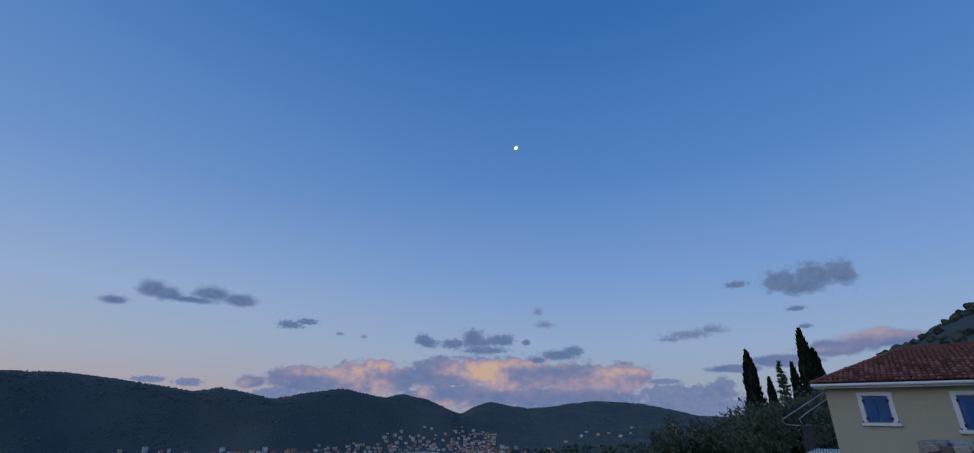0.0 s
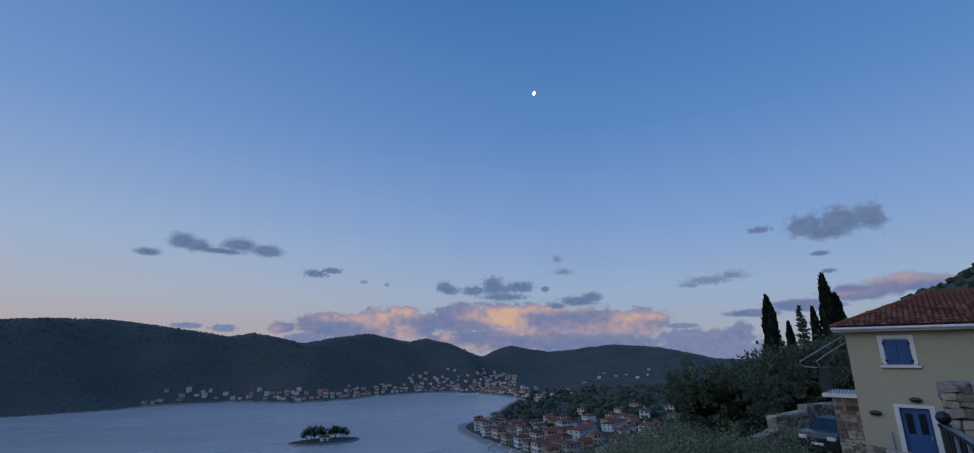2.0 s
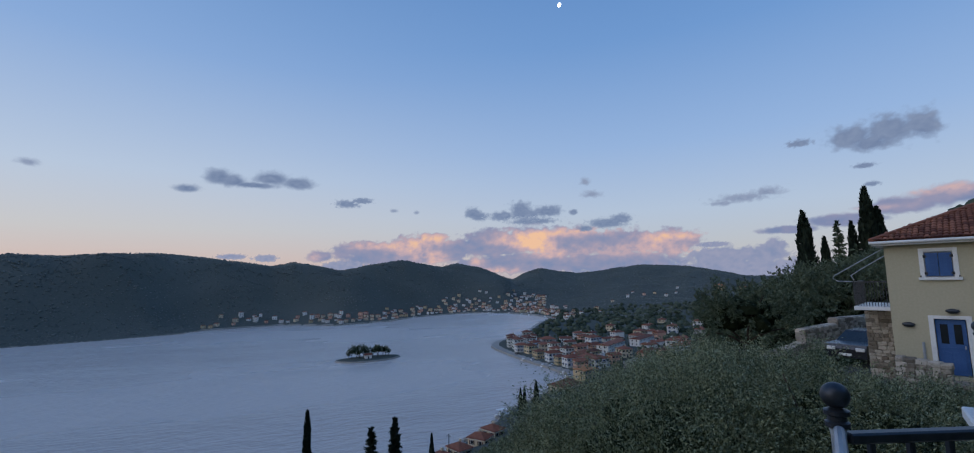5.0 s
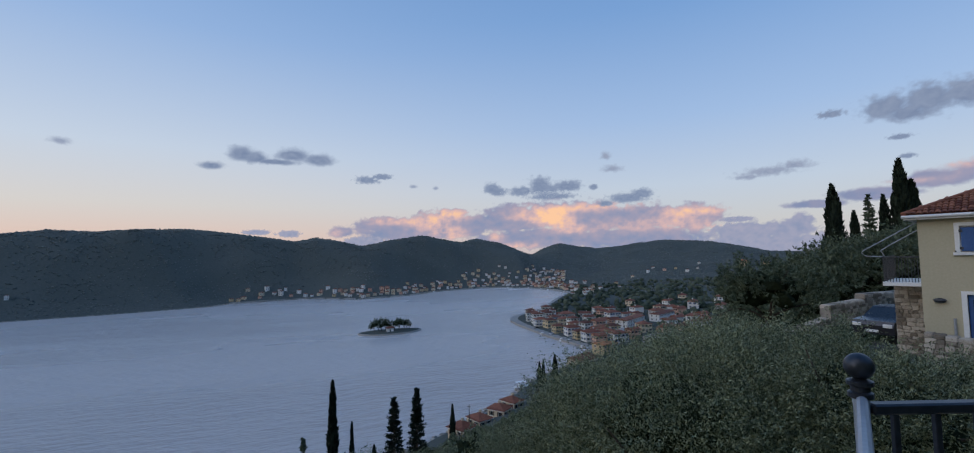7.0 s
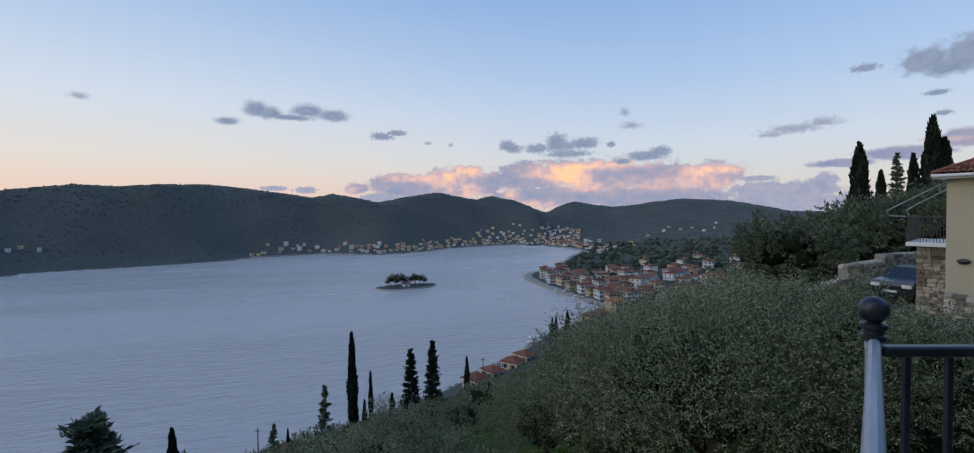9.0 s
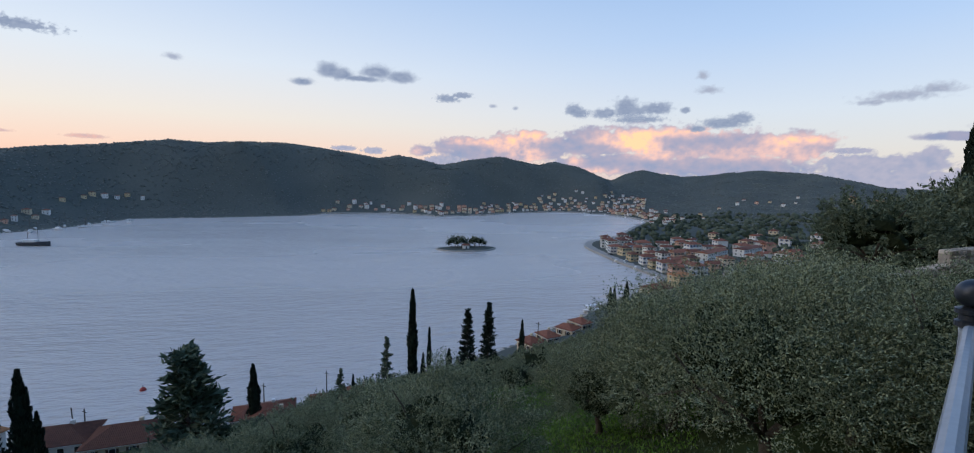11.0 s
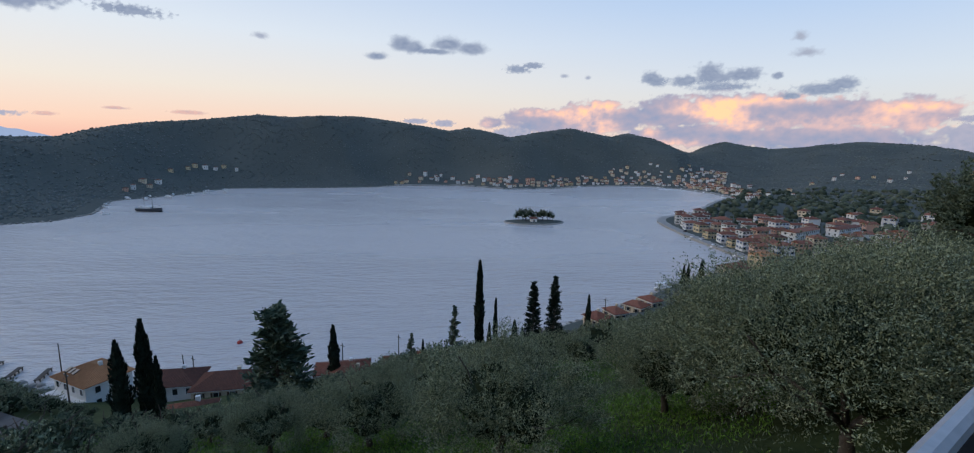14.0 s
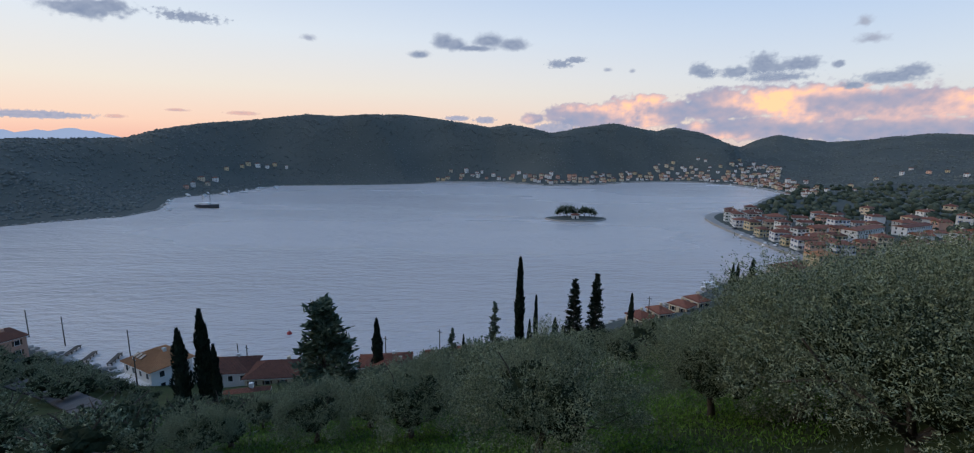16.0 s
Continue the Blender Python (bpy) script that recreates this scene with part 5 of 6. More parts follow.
# ---------------------------------------------------------------- islet, boats, buoy
islet = thing("islet", "low walled islet in the bay", "islet", pose(-146.5, 355, WATER, 0, 0, 36), kind="structure")
islet["kind"] = "structure"
ring = lambda r, z: [((25.0 * r) * math.cos(a) * (1 + .06 * math.sin(3 * a)), 13.0 * r * math.sin(a), z) for a in np.linspace(0, 2 * math.pi, 48, endpoint=False)]
verts = ring(1.0, -2) + ring(.985, 1.0) + ring(.95, 1.05) + ring(.9, .9) + ring(.5, 1.9)
faces = [(j * 48 + i, j * 48 + (i + 1) % 48, (j + 1) * 48 + (i + 1) % 48, (j + 1) * 48 + i) for j in range(4) for i in range(48)] + [tuple(range(192, 240))]
mesh_object("sea_wall", verts, faces, [M["quay"], M["ground"]], islet, index=[0] * 96 + [1] * (len(faces) - 96))
pine = olive(7.4, 3.6, 2600, .45, 61, "rounded dark pine on the islet", 46, "conifer", "pines of the islet", "pine")
spots = ((-13, 0, .9), (-9, 3, 1.05), (-8, -3, .8), (-4, 1, 1.0), (-1, 4, .7), (3, 0, .82), (6, -2, .95), (8, 3, .9), (11, 0, .85), (13.5, 2, .75), (15, -1, .6), (0, -4, .5), (-15, 3, .55))
base = pose(-146.5, 355, WATER + 1.3, 0, 0, 36)
for i, (x, y, s) in enumerate(spots):
    m = base @ pose(x, y, 0, 0, 0, 50 * i) @ Matrix.Diagonal((s * 1.1, s * 1.1, s * 1.35, 1))
    if i:
        c = copy_thing(pine, Matrix())
        c.matrix_basis = m
    else:
        pine.matrix_basis = m
chapel = house(5, 4, 1, "white", "tile", False, 3, "tiny white chapel under the pines of the islet", "islet buildings", 1, 1.1, False, chimney=False)
chapel.matrix_basis = base @ pose(-2, -5, .1)


def hull(length, beam, height):
    verts, faces, n = [], [], 12
    for i in range(n):
        s = i / (n - 1)
        b = beam / 2 * min(1, (1 - s) ** .6 * 1.5) * (.8 + .2 * min(1, s * 5))
        sheer = height * (1 + .35 * s ** 2)
        for y, z in ((-b, sheer), (-b * .85, height * .35), (0, -.3), (b * .85, height * .35), (b, sheer)):
            verts.append((s * length - length / 2, y, z))
    for i in range(n - 1):
        for q in range(4):
            faces.append((i * 5 + q, i * 5 + q + 1, i * 5 + q + 6, i * 5 + q + 5))
        faces.append((i * 5 + 4, i * 5, i * 5 + 5, i * 5 + 9))
    faces.append((4, 3, 2, 1, 0))
    return verts, faces


def boat(x, y, turn, length, mat, label, cabin=.35, masts=(), awning=False, group="moored boats"):
    b = thing("boat", label, "boat", pose(x, y, WATER + .05, 0, 0, turn), group)
    beam, h = length * .3, length * .11
    mesh_object("hull", *hull(length, beam, h), M[mat], b)
    part("cabin", boxed(-length * .3, -beam * .3, h * .9, -length * .3 + length * cabin, beam * .3, h * .9 + max(1.2, length * .1), .08), M["hull"], b)
    if awning:
        a = part("awning", boxed(-length * .42, -beam * .42, h + 2.0, length * .2, beam * .42, h + 2.12), M["hull"], b)
        for q in (-.4, .18):
            for s in (-.38, .38):
                part("stanchion", boxed(length * q - .04, beam * s - .04, h * .9, length * q + .04, beam * s + .04, h + 2.0), M["steel"], b)
    for m, mh in masts:
        v, f = tube([(length * m, 0, h * .5), (length * m, 0, mh)], [.16, .08], 6)
        mast = mesh_object("mast", v, f, M["pole"], b)
        v, f = tube([(length * m, 0, h + 1.8), (length * m - length * .25, 0, h + 2.1)], [.1, .1], 6)
        mesh_object("boom", v, f, M["trim"], mast)
        v, f = tube([(length * m, 0, mh), (length * .5, 0, h * 1.3)], [.03, .03], 4)
        mesh_object("stay", v, f, M["pole"], mast)
    return b


boat(-446, 216, 24, 23, "dark_hull", "dark two-masted wooden sailing ship at anchor", .4, ((.12, 17), (-.2, 14)))
boat(-25.6, 213, 40, 8.5, "hull", "small white tour boat with an awning", .4, (), True)
boat(-66.5, 87.5, 40, 7, "hull", "small white boat moored at the shore house", .3, (), True)
for i in range(16):
    q = i / 15
    boat(-556 + 26 * math.sin(i * 2.1) - 22 * q + rnd.uniform(-4, 4), 250 + 118 * q, rnd.uniform(-30, 60), rnd.uniform(9, 14), "hull", "white sailing yacht moored in the marina", .4,
         ((.08, rnd.uniform(9, 14)),) if i % 3 else (), False, "yachts of the marina")
for x, y in ((-452, 186), (-470, 192), (-500, 206), (-520, 216), (-26, 352), (-12, 330), (2, 306), (-20, 345), (-84, 815), (-60, 790), (-48, 770), (-20, 735), (-230, 742), (-18, 700), (-120, 822)):
    boat(x, y, rnd.uniform(0, 90), rnd.uniform(5, 8), "hull", "small white motor boat at its mooring", .3, ())
bm = bmesh.new()
bmesh.ops.create_uvsphere(bm, u_segments=14, v_segments=9, radius=.8)
buoy = thing("buoy", "red mooring buoy floating on the bay", "buoy", pose(-129, 83.5, WATER + .1))
part("float", bm, M["red"], buoy, smooth=True)
v, f = lathe([(.06, .7), (.06, 1.1), (.16, 1.1), (.16, 1.2), (.05, 1.25)], 8)
mesh_object("ring", v, f, M["iron"], buoy)

def parked(x, y, turn, mat, label, z=None):
    """A small parked car: body with wheel arches, glasshouse, windows, lamps and wheels."""
    c = thing("car", label, "car", pose(x, y, float(terrain(x, y)) if z is None else z, 0, 0, turn), "parked cars")
    prof = [(-2.0, .35), (-2.05, .75), (-1.95, .95), (-.95, 1.02), (1.0, 1.02), (1.75, .95), (1.95, .75), (1.95, .35)]
    roof = [(-1.0, 1.02), (-.35, 1.44), (.95, 1.46), (1.6, 1.02)]
    def slab(points, w, w2=None):
        w2 = w2 or w
        k = len(points)
        zmax, zmin = max(p[1] for p in points), min(p[1] for p in points)
        vs = [(px, s * (w + (w2 - w) * (pz - zmin) / (zmax - zmin)), pz) for s in (-1, 1) for px, pz in points]
        return vs, [tuple(range(k)), tuple(reversed(range(k, 2 * k)))] + [(i, k + i, k + (i + 1) % k, (i + 1) % k) for i in range(k)]
    body = mesh_object("body", *slab(prof, .84), M[mat], c)
    cab = mesh_object("glasshouse", *slab(roof, .80, .66), M["glass"], c)
    mesh_object("roof", *slab([(-.38, 1.43), (-.30, 1.475), (.92, 1.495), (.98, 1.45)], .67), M[mat], c)
    for px in (-1.3, 1.25):
        for s in (-1, 1):
            v, f = lathe([(.05, -.1), (.31, -.1), (.32, 0), (.31, .1), (.05, .1)], 16)
            w = mesh_object("tyre", v, f, M["rubber"], c)
            w.matrix_basis = pose(px, s * .76, .32, 90, 0, 0)
            v, f = lathe([(.04, -.11), (.19, -.11), (.2, .11), (.04, .11)], 12)
            r = mesh_object("rim", v, f, M["steel"], w)
    for s in (-.6, .6):
        part("headlight", boxed(-2.07, s - .18, .68, -2.0, s + .18, .84, .02), M["trim"], body)
    part("number_plate", boxed(-2.075, -.25, .45, -2.05, .25, .56), M["trim"], body)
    return c


for x, y, t, m, w in ((4, 290, 40, "hull", "white"), (9, 294, 60, "dark_hull", "dark"), (-6, 324, 62, "hull", "white"), (-33, 372, 62, "car", "grey"), (-20, 347, 62, "hull", "white"), (14, 300, 10, "hull", "white"), (20, 296, 20, "car", "grey")):
    parked(x, y, t, m, w + " car parked on the harbour front", -58.55 if x < 5 else None)

# ---------------------------------------------------------------- the yellow house beside the terrace
HOUSE = pose(14.74, 19.57, 0, 0, 0, -37)
villa = thing("house", "yellow rendered house with blue shutters and a tiled roof", "house", HOUSE)


def pierced(x0, x1, z0, z1, y0, y1, holes):
    """A wall along x with openings right through it."""
    bm = bmesh.new()
    xs = sorted({x0, x1, *(h[0] for h in holes), *(h[1] for h in holes)})
    zs = sorted({z0, z1, *(h[2] for h in holes), *(h[3] for h in holes)})
    for a, b in zip(xs, xs[1:]):
        for c, d in zip(zs, zs[1:]):
            if not any(h[0] <= a and b <= h[1] and h[2] <= c and d <= h[3] for h in holes):
                box(bm, a, y0, c, b, y1, d)
    bmesh.ops.remove_doubles(bm, verts=bm.verts, dist=.0005)
    return bm


WIN1, WIN2, DOOR = (-1.13, -.34, -.31, .65), (1.58, 2.46, -.52, .64), (-1.06, -.20, -3.92, -1.86)
part("front_wall", pierced(-2.27, 7.4, -5.2, 1.02, 0, .3, (WIN1, WIN2, DOOR)), M["house"], villa)
part("side_wall", boxed(-2.27, .302, -5.2, -1.97, 7.6, 1.02), M["house"], villa)
part("side_wall", boxed(7.1, .302, -5.2, 7.4, 7.6, 1.02), M["house"], villa)
part("back_wall", boxed(-1.968, 7.3, -5.2, 7.098, 7.6, 1.02), M["house"], villa)
part("ceiling", boxed(-1.968, .302, .8, 7.098, 7.298, .9), M["trim"], villa)

for a, b, c, d in (WIN1, WIN2):
    w = part("window", box(box(box(boxed(a - .14, -.03, c - .002, a, .16, d + .13), b, -.03, c - .002, b + .14, .16, d + .13), a, -.03, d, b, .16, d + .13),
                           a + .001, .10, c, b - .001, .16, d), M["trim"], villa)
    part("sill", boxed(a - .2, -.10, c - .12, b + .2, .16, c - .004, .01), M["trim"], w)
    for s, (l, r) in enumerate(((a + .03, (a + b) / 2 - .008), ((a + b) / 2 + .008, b - .03))):
        leaf = part("shutter", boxed(l, .0, c + .03, r, .04, d - .05, .006), M["shutter"], w, "blue painted wooden shutter leaf")
        for i in range(3):
            q = l + (i + .5) * (r - l) / 3
            part("board", boxed(q - (r - l) / 6 + .008, -.012, c + .06, q + (r - l) / 6 - .008, -.002, d - .08), M["shutter"], leaf)
        for z in (c + .14, d - .18):
            part("batten", boxed(l + .01, -.022, z - .025, r - .01, -.013, z + .025), M["shutter"], leaf)
        e = l if s == 0 else r
        for z in (c + .14, d - .18):
            part("hinge", boxed(e - .05, -.04, z - .05, e + .05, -.023, z + .05, .008), M["iron"], leaf)
    for x in (a - .13, b + .13):
        part("shutter_catch", boxed(x - .02, -.12, c - .0, x + .02, -.08, c + .06), M["iron"], w)

a, b, c, d = DOOR
frame_bm = box(box(boxed(a - .15, -.03, c - .15, a, .14, d + .12), b, -.03, c - .15, b + .15, .14, d + .12), a, -.03, d, b, .14, d + .12)
door = part("door", boxed(a + .02, .10, c + .02, b - .02, .16, d - .02, .004), M["shutter"], villa, "blue panelled house door")
part("door_frame", frame_bm, M["trim"], door)
mid = (a + b) / 2
for l, r in ((a + .14, mid - .08), (mid + .08, b - .14)):
    part("pane", boxed(l, .085, c + 1.15, r, .099, d - .2), M["glass"], door)
    part("panel", boxed(l - .03, .08, c + .18, r + .03, .099, c + .85, .006), M["shutter"], door)
part("rail", boxed(a + .04, .078, c + .95, b - .04, .099, c + 1.02), M["shutter"], door)
part("handle", boxed(b - .12, .03, c + .98, b - .08, .099, c + 1.1, .008), M["steel"], door)
part("doorstep", boxed(a - .3, -.9, c - .30, b + .5, -.002, c - .14, .02), M["stone"], villa)
for x, z in ((-1.78, -2.10), (-.52, -1.56)):
    l = thing("wall_lamp", "small dark iron lantern fixed to the house wall", "lamp", HOUSE @ pose(x, -.002, z), "house lanterns")
    v, f = lathe([(.02, -.10), (.10, -.08), (.15, 0), (.13, .05), (.04, .09)], 10)
    s = mesh_object("shade", v, f, M["iron"], l)
    s.matrix_basis = pose(0, -.1, 0) @ Matrix.Diagonal((1.3, .6, 1, 1))
    part("bracket", boxed(-.05, -.05, -.06, .05, 0, .08), M["iron"], l)
v, f = tube([(-1.42, -.06, -4.2), (-1.42, -.06, -2.75)], [.04, .04], 8)
mesh_object("pipe", v, f, M["steel"], villa)

# roof: slab, eaves, ridge and single tiles on the slope that faces the terrace
RISE, RX0, RX1, RY0, RY1, RZ = 1.52, -2.62, 7.75, -.36, 7.96, 1.12
apex = 3.8
slab = [(RX0, RY0, RZ), (RX1, RY0, RZ), (RX1, RY1, RZ), (RX0, RY1, RZ), (.6, apex, RZ + RISE), (5.2, apex, RZ + RISE)]
slab += [(x, y, RZ - .05) for x, y, z in slab[:4]]
roof = mesh_object("roof", slab, [(0, 1, 5, 4), (2, 3, 4, 5), (1, 2, 5), (3, 0, 4), (6, 7, 1, 0), (7, 8, 2, 1), (8, 9, 3, 2), (9, 6, 0, 3), (9, 8, 7, 6)], M["tile_dark"], villa)
part("fascia", boxed(RX0, RY0, .94, RX1, RY0 + .06, 1.066, .006), M["trim"], roof)
part("fascia", boxed(RX0, RY0 + .062, .94, RX0 + .06, RY1, 1.066, .006), M["trim"], roof)
part("soffit", boxed(RX0 + .062, RY0 + .062, 1.022, RX1, .0, 1.05), M["trim"], roof)
part("soffit", boxed(RX0 + .062, .002, 1.022, -2.272, RY1, 1.05), M["trim"], roof)
v, f = tube([(RX0 - .05, RY0 - .06, 1.06), (RX1, RY0 - .06, 1.06)], [.06, .06], 8)
mesh_object("gutter", v, f, M["trim"], roof)
for p, q in (((RX0, RY0, RZ + .05), (.6, apex, RZ + RISE + .05)), ((.6, apex, RZ + RISE + .05), (5.2, apex, RZ + RISE + .05))):
    v, f = tube([p, q], [.10, .10], 8)
    mesh_object("ridge", v, f, M["tile"], roof)
clay = material("barrel_tile_clay", (.13, .045, .028), (.36, .15, .085), 5, .85, .4, 6, vary=.6, depth=.01)


def tile_mesh(length=.40, r0=.088, r1=.072, lift=.028):
    vs = []
    for y, r, z in ((0, r0, lift), (length, r1, 0)):
        for t in (.0, .2, .4, .6, .8, 1.0):
            for q in (r, r - .016):
                vs.append((-math.cos(t * math.pi) * q, y, z + math.sin(t * math.pi) * q * .75))
    fs = []
    for i in range(5):
        a, b = i * 2, i * 2 + 2
        fs += [(a, b, b + 12, a + 12), (a + 1, a + 13, b + 13, b + 1), (a, a + 1, b + 1, b)]
    return vs, fs


vs, fs = tile_mesh()
proto = None
slope = math.atan2(RISE, apex - RY0)
run = math.hypot(RISE, apex - RY0)
rest_v, rest_f, made = [], [], 0
rows = int(run / .33)
for row in range(rows + 1):
    for col in range(int((RX1 - RX0) / .175)):
        x = RX0 + .1 + col * .175
        s = row * .33
        if s + .33 > run or s / run > (x - RX0) / (.6 - RX0 + .001) + .02 or s / run > (RX1 - x) / (RX1 - 5.2):
            continue
        m = pose(x, RY0 + s * math.cos(slope), RZ + .012 + s * math.sin(slope), 0, 0, 0) @ pose(0, 0, 0, math.degrees(slope) + rng.uniform(-1, 1), 0, rng.uniform(-1.5, 1.5))
        if made < 290 and x < 4.6:
            if proto is None:
                proto = mesh_object("roof_tile", vs, fs, clay, roof)
                proto.matrix_basis = m
            else:
                again(proto, "roof_tile", m)
            made += 1
        else:
            n = len(rest_v)
            rest_v += [m @ Vector(p) for p in vs]
            rest_f += [tuple(i + n for i in q) for q in fs]
if rest_v:
    tagged(mesh_object("roof_tiles", rest_v, rest_f, clay, roof), kind="stuff")

# balcony with railing at the side of the house, and the frame of its awning
balcony = part("balcony", boxed(-3.42, .05, -1.62, -2.274, 3.2, -1.46, .01), M["trim"], villa)
bar = part("baluster", boxed(-.01, -.01, -1.458, .01, .01, -.50), M["iron"], balcony)
bar.matrix_basis = pose(-3.37, .09, 0)
for i in range(1, 12):
    again(bar, "baluster", pose(-3.37 + i * .093, .09, 0))
for i in range(1, 30):
    again(bar, "baluster", pose(-3.39, .09 + i * .1, 0))
part("top_rail", box(boxed(-3.42, .07, -.498, -2.274, .12, -.45), -3.42, .122, -.498, -3.37, 3.2, -.45), M["iron"], balcony)
for pts in (((-2.28, .1, .86), (-3.98, .1, -.20), (-4.05, .1, -.30), (-3.9, .1, -.43), (-3.38, .1, -.46)),
            ((-2.28, .8, .62), (-3.2, .8, .02), (-3.52, .8, -.22), (-3.42, .8, -.42))):
    v, f = tube(pts, [.022] * len(pts), 6)
    mesh_object("awning_arm", v, f, M["steel"], balcony, "thin bare metal awning arm")

# ---------------------------------------------------------------- dry-stone walls
bm = boxed(-.5, -.5, -.5, .5, .5, .5)
bmesh.ops.bevel(bm, geom=list(bm.edges), offset=.11, segments=1, affect="EDGES")
STONES = []
for i in range(5):
    c = bm.copy()
    for q in c.verts:
        q.co += Vector(noise.noise_vector(q.co * 1.7 + Vector((i * 9, 0, 0)))) * .10
    me = bpy.data.meshes.new("stone")
    c.to_mesh(me)
    c.free()
    me.materials.append(M["stone"])
    STONES.append(me)
bm.free()


def stone_wall(a, b, top_a, top_b, depth, thick, label, size=.23, cap=False, both=False, mortar="mortar"):
    """A rubble wall between two plan points: a mortar core and single stones standing proud of it."""
    a, b = Vector(a), Vector(b)
    L = (b - a).length
    ang = math.degrees(math.atan2(b.y - a.y, b.x - a.x))
    w = thing("stone_wall", label, "wall", pose(a.x, a.y, 0, 0, 0, ang), "stone walls", "structure")
    k = [(0, 0, top_a - depth), (L, 0, top_b - depth), (L, thick, top_b - depth), (0, thick, top_a - depth), (0, 0, top_a - .05), (L, 0, top_b - .05), (L, thick, top_b - .05), (0, thick, top_a - .05)]
    mesh_object("core", k, [(3, 2, 1, 0), (4, 5, 6, 7), (0, 1, 5, 4), (1, 2, 6, 5), (2, 3, 7, 6), (3, 0, 4, 7)], M[mortar], w)
    z = 0.0
    r = random.Random(int(abs(a.x * 10)) + int(L * 7))
    while z < depth:
        hgt = size * r.uniform(.45, .95)
        x = 0.0
        while x < L:
            wd = min(size * r.uniform(.6, 1.7), L - x + .05)
            top = top_a + (top_b - top_a) * (x + wd / 2) / L
            o = new("stone", r.choice(STONES))
            o.parent = w
            o.matrix_basis = pose(x + wd / 2, .03, top - z - hgt / 2, r.uniform(-6, 6), r.uniform(-13, 13), r.uniform(-6, 6)) @ Matrix.Diagonal((wd * r.uniform(.88, 1.02), .2, hgt * r.uniform(.85, 1.1), 1))
            if z == 0:
                o = new("stone", r.choice(STONES))
                o.parent = w
                o.matrix_basis = pose(x + wd / 2, thick * .5, top - .06, 0, 0, r.uniform(-8, 8)) @ Matrix.Diagonal((wd, thick * 1.05, .2, 1))
            x += wd
        z += hgt
    return w


stone_wall((9.2, 24.6), (13.0, 28.1), -4.2, -3.82, .9, .45, "low rubble stone wall climbing beside the driveway")
stone_wall((13.02, 28.1), (15.72, 30.12), -3.14, -3.03, 1.0, .45, "rubble stone wall beside the driveway")
stone_wall((15.74, 30.12), (19.2, 32.9), -2.72, -2.80, 1.3, .45, "rubble stone wall beside the driveway")
p, q = HOUSE @ Vector((-3.3, 1.75, 0)), HOUSE @ Vector((-2.29, 1.75, 0))
stone_wall(p.to_2d(), q.to_2d(), -1.66, -1.66, 3.0, .4, "rubble stone pier under the balcony", .2)
p, q = HOUSE @ Vector((-2.2, -1.1, 0)), HOUSE @ Vector((-.72, -1.35, 0))
stone_wall(p.to_2d(), q.to_2d(), -3.22, -3.36, 1.1, .35, "low stone wall in front of the yellow house", .21)
stone_wall((4.86, 6.34), (7.6, 4.3), -.34, -.30, 1.0, .5, "rough whitish stone wall of the next terrace", .13)
strip("driveway", [(9.9, 22.0), (12.6, 24.6), (15.2, 26.8), (18.6, 29.4), (23, 32.6)], 3.4, 0, 0, M["asphalt"], "worn concrete driveway beside the house", "driveway", lift=.06)
parked(14.9, 26.2, 38, "car", "dark grey hatchback parked on the driveway", -4.42)

# ---------------------------------------------------------------- terrace and its iron railing
tagged(part("floor", box(boxed(-.7, -3.5, -1.75, 2.3, .8, -1.62), .55, .802, -1.75, 2.3, 1.95, -1.62), M["quay"]), "stone terrace floor", "floor", kind="structure")
tagged(part("wall_terrace", boxed(-.6, -3.4, -7.5, 2.2, .75, -1.752), M["house"]), "terrace base wall", "wall", kind="structure")
# unseen wall added behind the viewpoint to keep sky light off the near slope
tagged(part("wall_behind", boxed(-7.0, -4.2, -9.0, 9.0, -3.55, 5.2), M["house"]), "plain yellow wall added out of view behind the terrace to block light", "wall", kind="structure")
rail = thing("railing", "dark metal terrace railing with a ball-topped post", "railing", pose(0, 0, 0), "terrace railings")
v, f = lathe([(.03, -1.62), (.03, -1.5), (.022, -1.48), (.022, -.56), (.0245, -.53)], 16)
post = mesh_object("post", v, f, M["steel"], rail, "pale grey iron post", smooth=True)
post.location = (.905, 1.785, 0)
FAR_END, NEAR_END = Vector((.900, 1.770, -.531)), Vector((.22, .43, -.456))
sides, bv, bf = 20, [], []
along = (NEAR_END - FAR_END).normalized()
across = along.cross(Vector((0, 0, 1))).normalized()
over = across.cross(along)
for e in (FAR_END, NEAR_END):
    for i in range(sides):
        t = 2 * math.pi * i / sides
        r = .0165 * (1 - .05 * (i % 2))
        bv.append(e + across * math.cos(t) * r + over * math.sin(t) * r)
bf = [(i, (i + 1) % sides, sides + (i + 1) % sides, sides + i) for i in range(sides)] + [tuple(reversed(range(sides))), tuple(range(sides, 2 * sides))]
mesh_object("handrail", bv, bf, M["steel"], rail, "pale grey fluted handrail bar")
for i in range(9):
    p = FAR_END.lerp(NEAR_END, (i + 1) / 10)
    part("baluster", boxed(p.x - .009, p.y - .009, -1.5, p.x + .009, p.y + .009, p.z - .022), M["iron"], rail)
v, f = tube([FAR_END + Vector((0, 0, -.95)), NEAR_END + Vector((0, 0, -.97))], [.015, .015], 8)
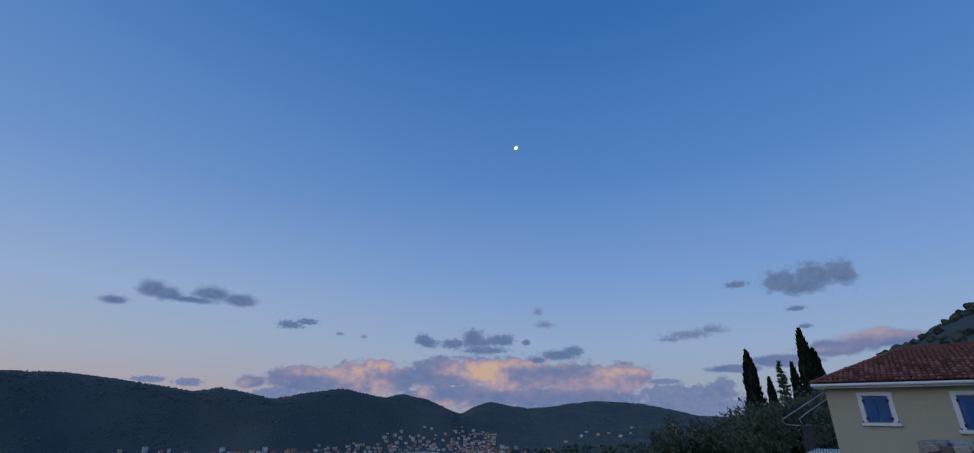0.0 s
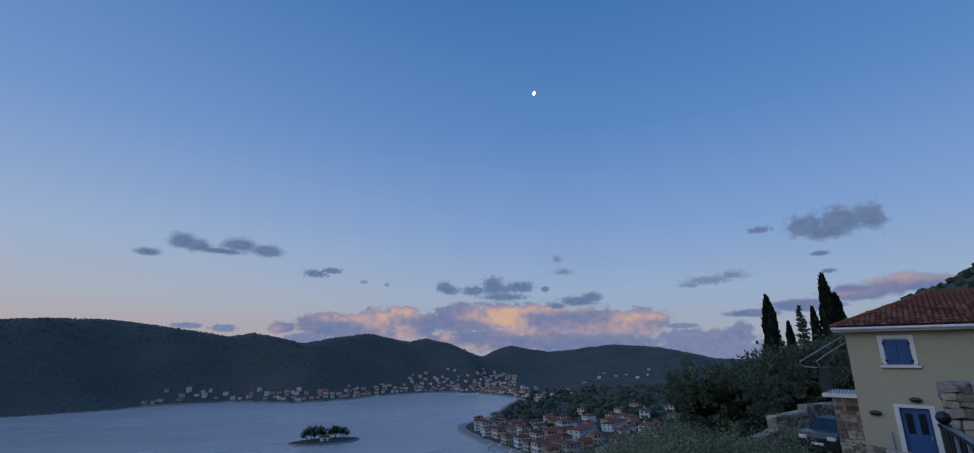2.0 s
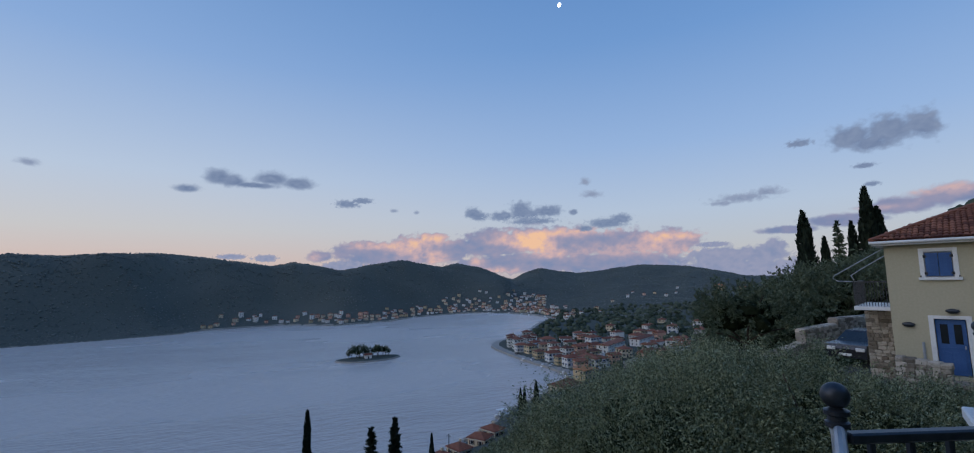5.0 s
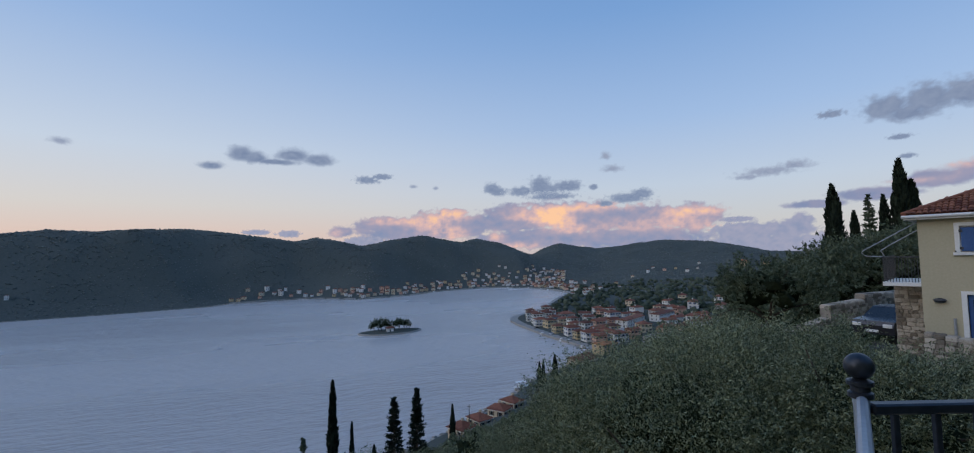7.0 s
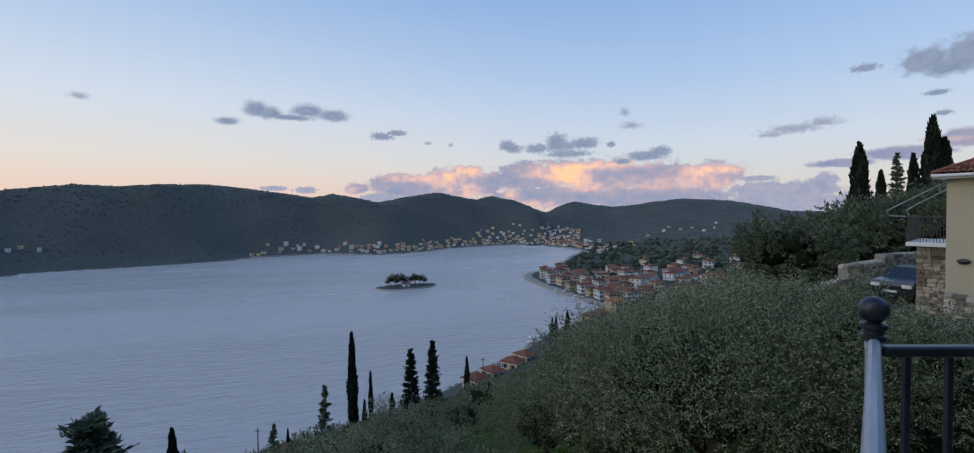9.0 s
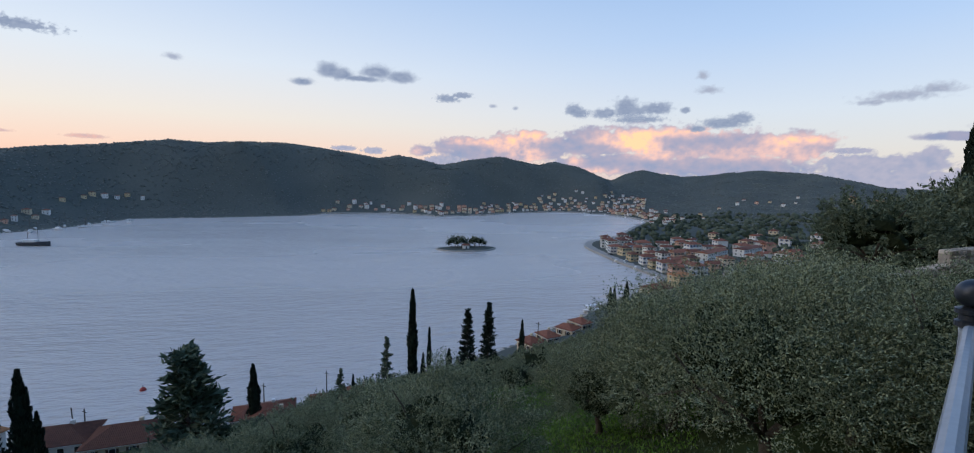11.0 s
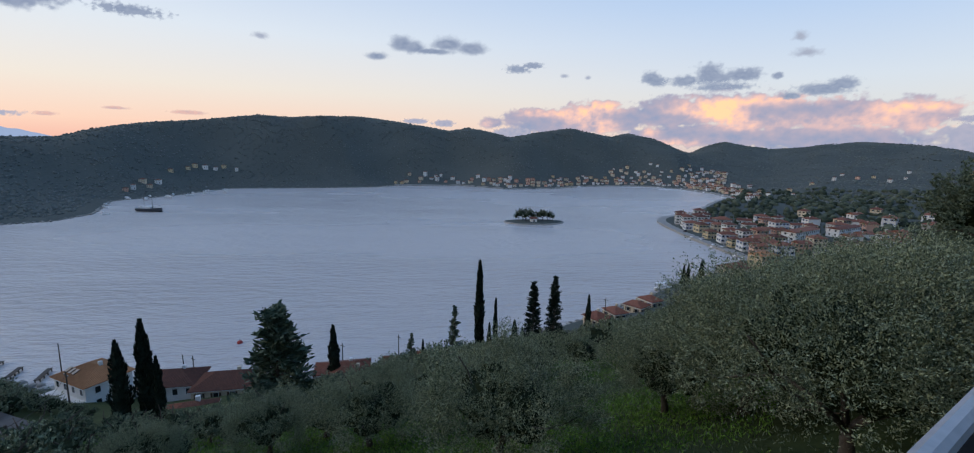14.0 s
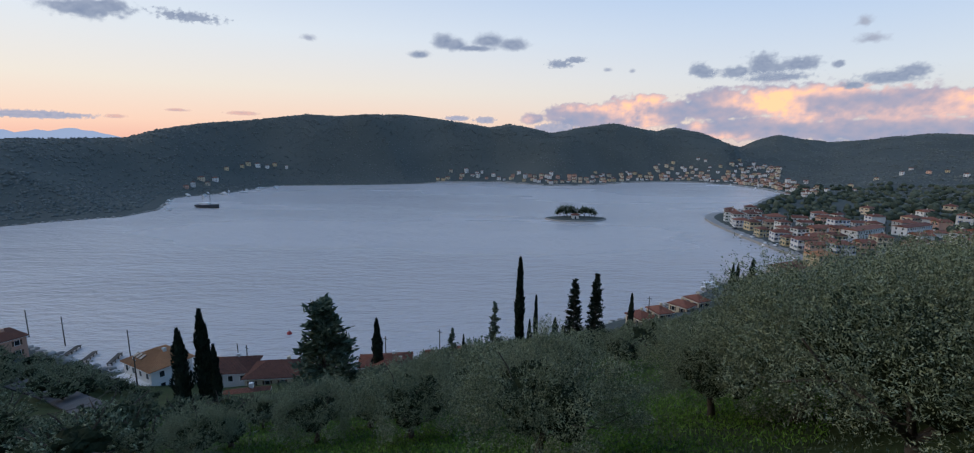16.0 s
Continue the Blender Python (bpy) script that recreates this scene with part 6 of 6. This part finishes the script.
mesh_object("lower_rail", v, f, M["iron"], rail)
v, f = tube([(.22, .43, -1.62), (.22, .43, -.488)], [.02, .02], 10)
mesh_object("post", v, f, M["steel"], rail)
v, f = lathe([(.026, -.53), (.036, -.525), (.036, -.51), (.028, -.505), (.028, -.49), (.038, -.485), (.038, -.472), (.02, -.465)], 20)
mesh_object("collar", v, f, M["iron"], post)
bm = bmesh.new()
bmesh.ops.create_uvsphere(bm, u_segments=24, v_segments=16, radius=.043)
bmesh.ops.translate(bm, vec=(0, 0, -.425), verts=bm.verts)
part("ball", bm, M["iron"], post, "dark iron ball finial", smooth=True)


def rail_panel(parent, a, b, top, bottom, count, thick=.02, mats=("iron",)):
    a, b = Vector(a), Vector(b)
    L, ang = (b - a).length, math.degrees(math.atan2(b.y - a.y, b.x - a.x))
    m = pose(a.x, a.y, 0, 0, 0, ang)
    part("handrail", box(bmesh.new(), 0, -.022, top - .035, L, .022, top, .006, m), M["iron"], parent)
    part("lower_rail", box(bmesh.new(), 0, -.015, bottom, L, .015, bottom + .03, .004, m), M["iron"], parent)
    for i in range(count):
        x = (i + .6) / count * L
        part("baluster", box(bmesh.new(), x - thick / 2, -thick / 2, bottom + .03, x + thick / 2, thick / 2, top - .035, .003, m), M[mats[i % len(mats)]], parent)


rail_panel(rail, (.93, 1.79), (2.0, 1.99), -.545, -1.5, 8)
side = thing("railing", "dark metal railing panel on a white ledge", "railing", pose(0, 0, 0), "terrace railings")
rail_panel(side, (2.97, 3.9), (2.16, 2.5), -.47, -1.0, 13, .024, ("iron", "iron", "steel"))
v, f = lathe([(.03, -1.05), (.03, -.5), (.04, -.49), (.04, -.475), (.02, -.47)], 12)
p2 = mesh_object("post", v, f, M["iron"], side)
p2.location = (2.99, 3.93, 0)
bm = bmesh.new()
bmesh.ops.create_uvsphere(bm, u_segments=16, v_segments=10, radius=.045)
bmesh.ops.translate(bm, vec=(0, 0, -.43), verts=bm.verts)
part("ball", bm, M["iron"], p2, smooth=True)
ang = math.degrees(math.atan2(2.5 - 3.9, 2.16 - 2.97))
ledge = thing("ledge", "white painted terrace ledge on a turned baluster", "ledge", pose(2.97, 3.9, 0, 0, 0, ang))
part("slab", boxed(-.12, -.14, -1.10, 2.3, .14, -1.02, .01), M["trim"], ledge)
part("base", boxed(.25, -.11, -4.6, 2.3, .11, -1.102), M["house"], ledge)
v, f = lathe([(.07, -1.7), (.08, -1.6), (.05, -1.5), (.03, -1.35), (.06, -1.22), (.08, -1.17), (.05, -1.14), (.07, -1.102)], 14)
bal = mesh_object("baluster", v, f, M["trim"], ledge, smooth=True)
bal.location = (.02, -.02, 0)
part("plinth", boxed(-.1, -.13, -4.6, .2, .11, -1.7, .01), M["trim"], ledge)
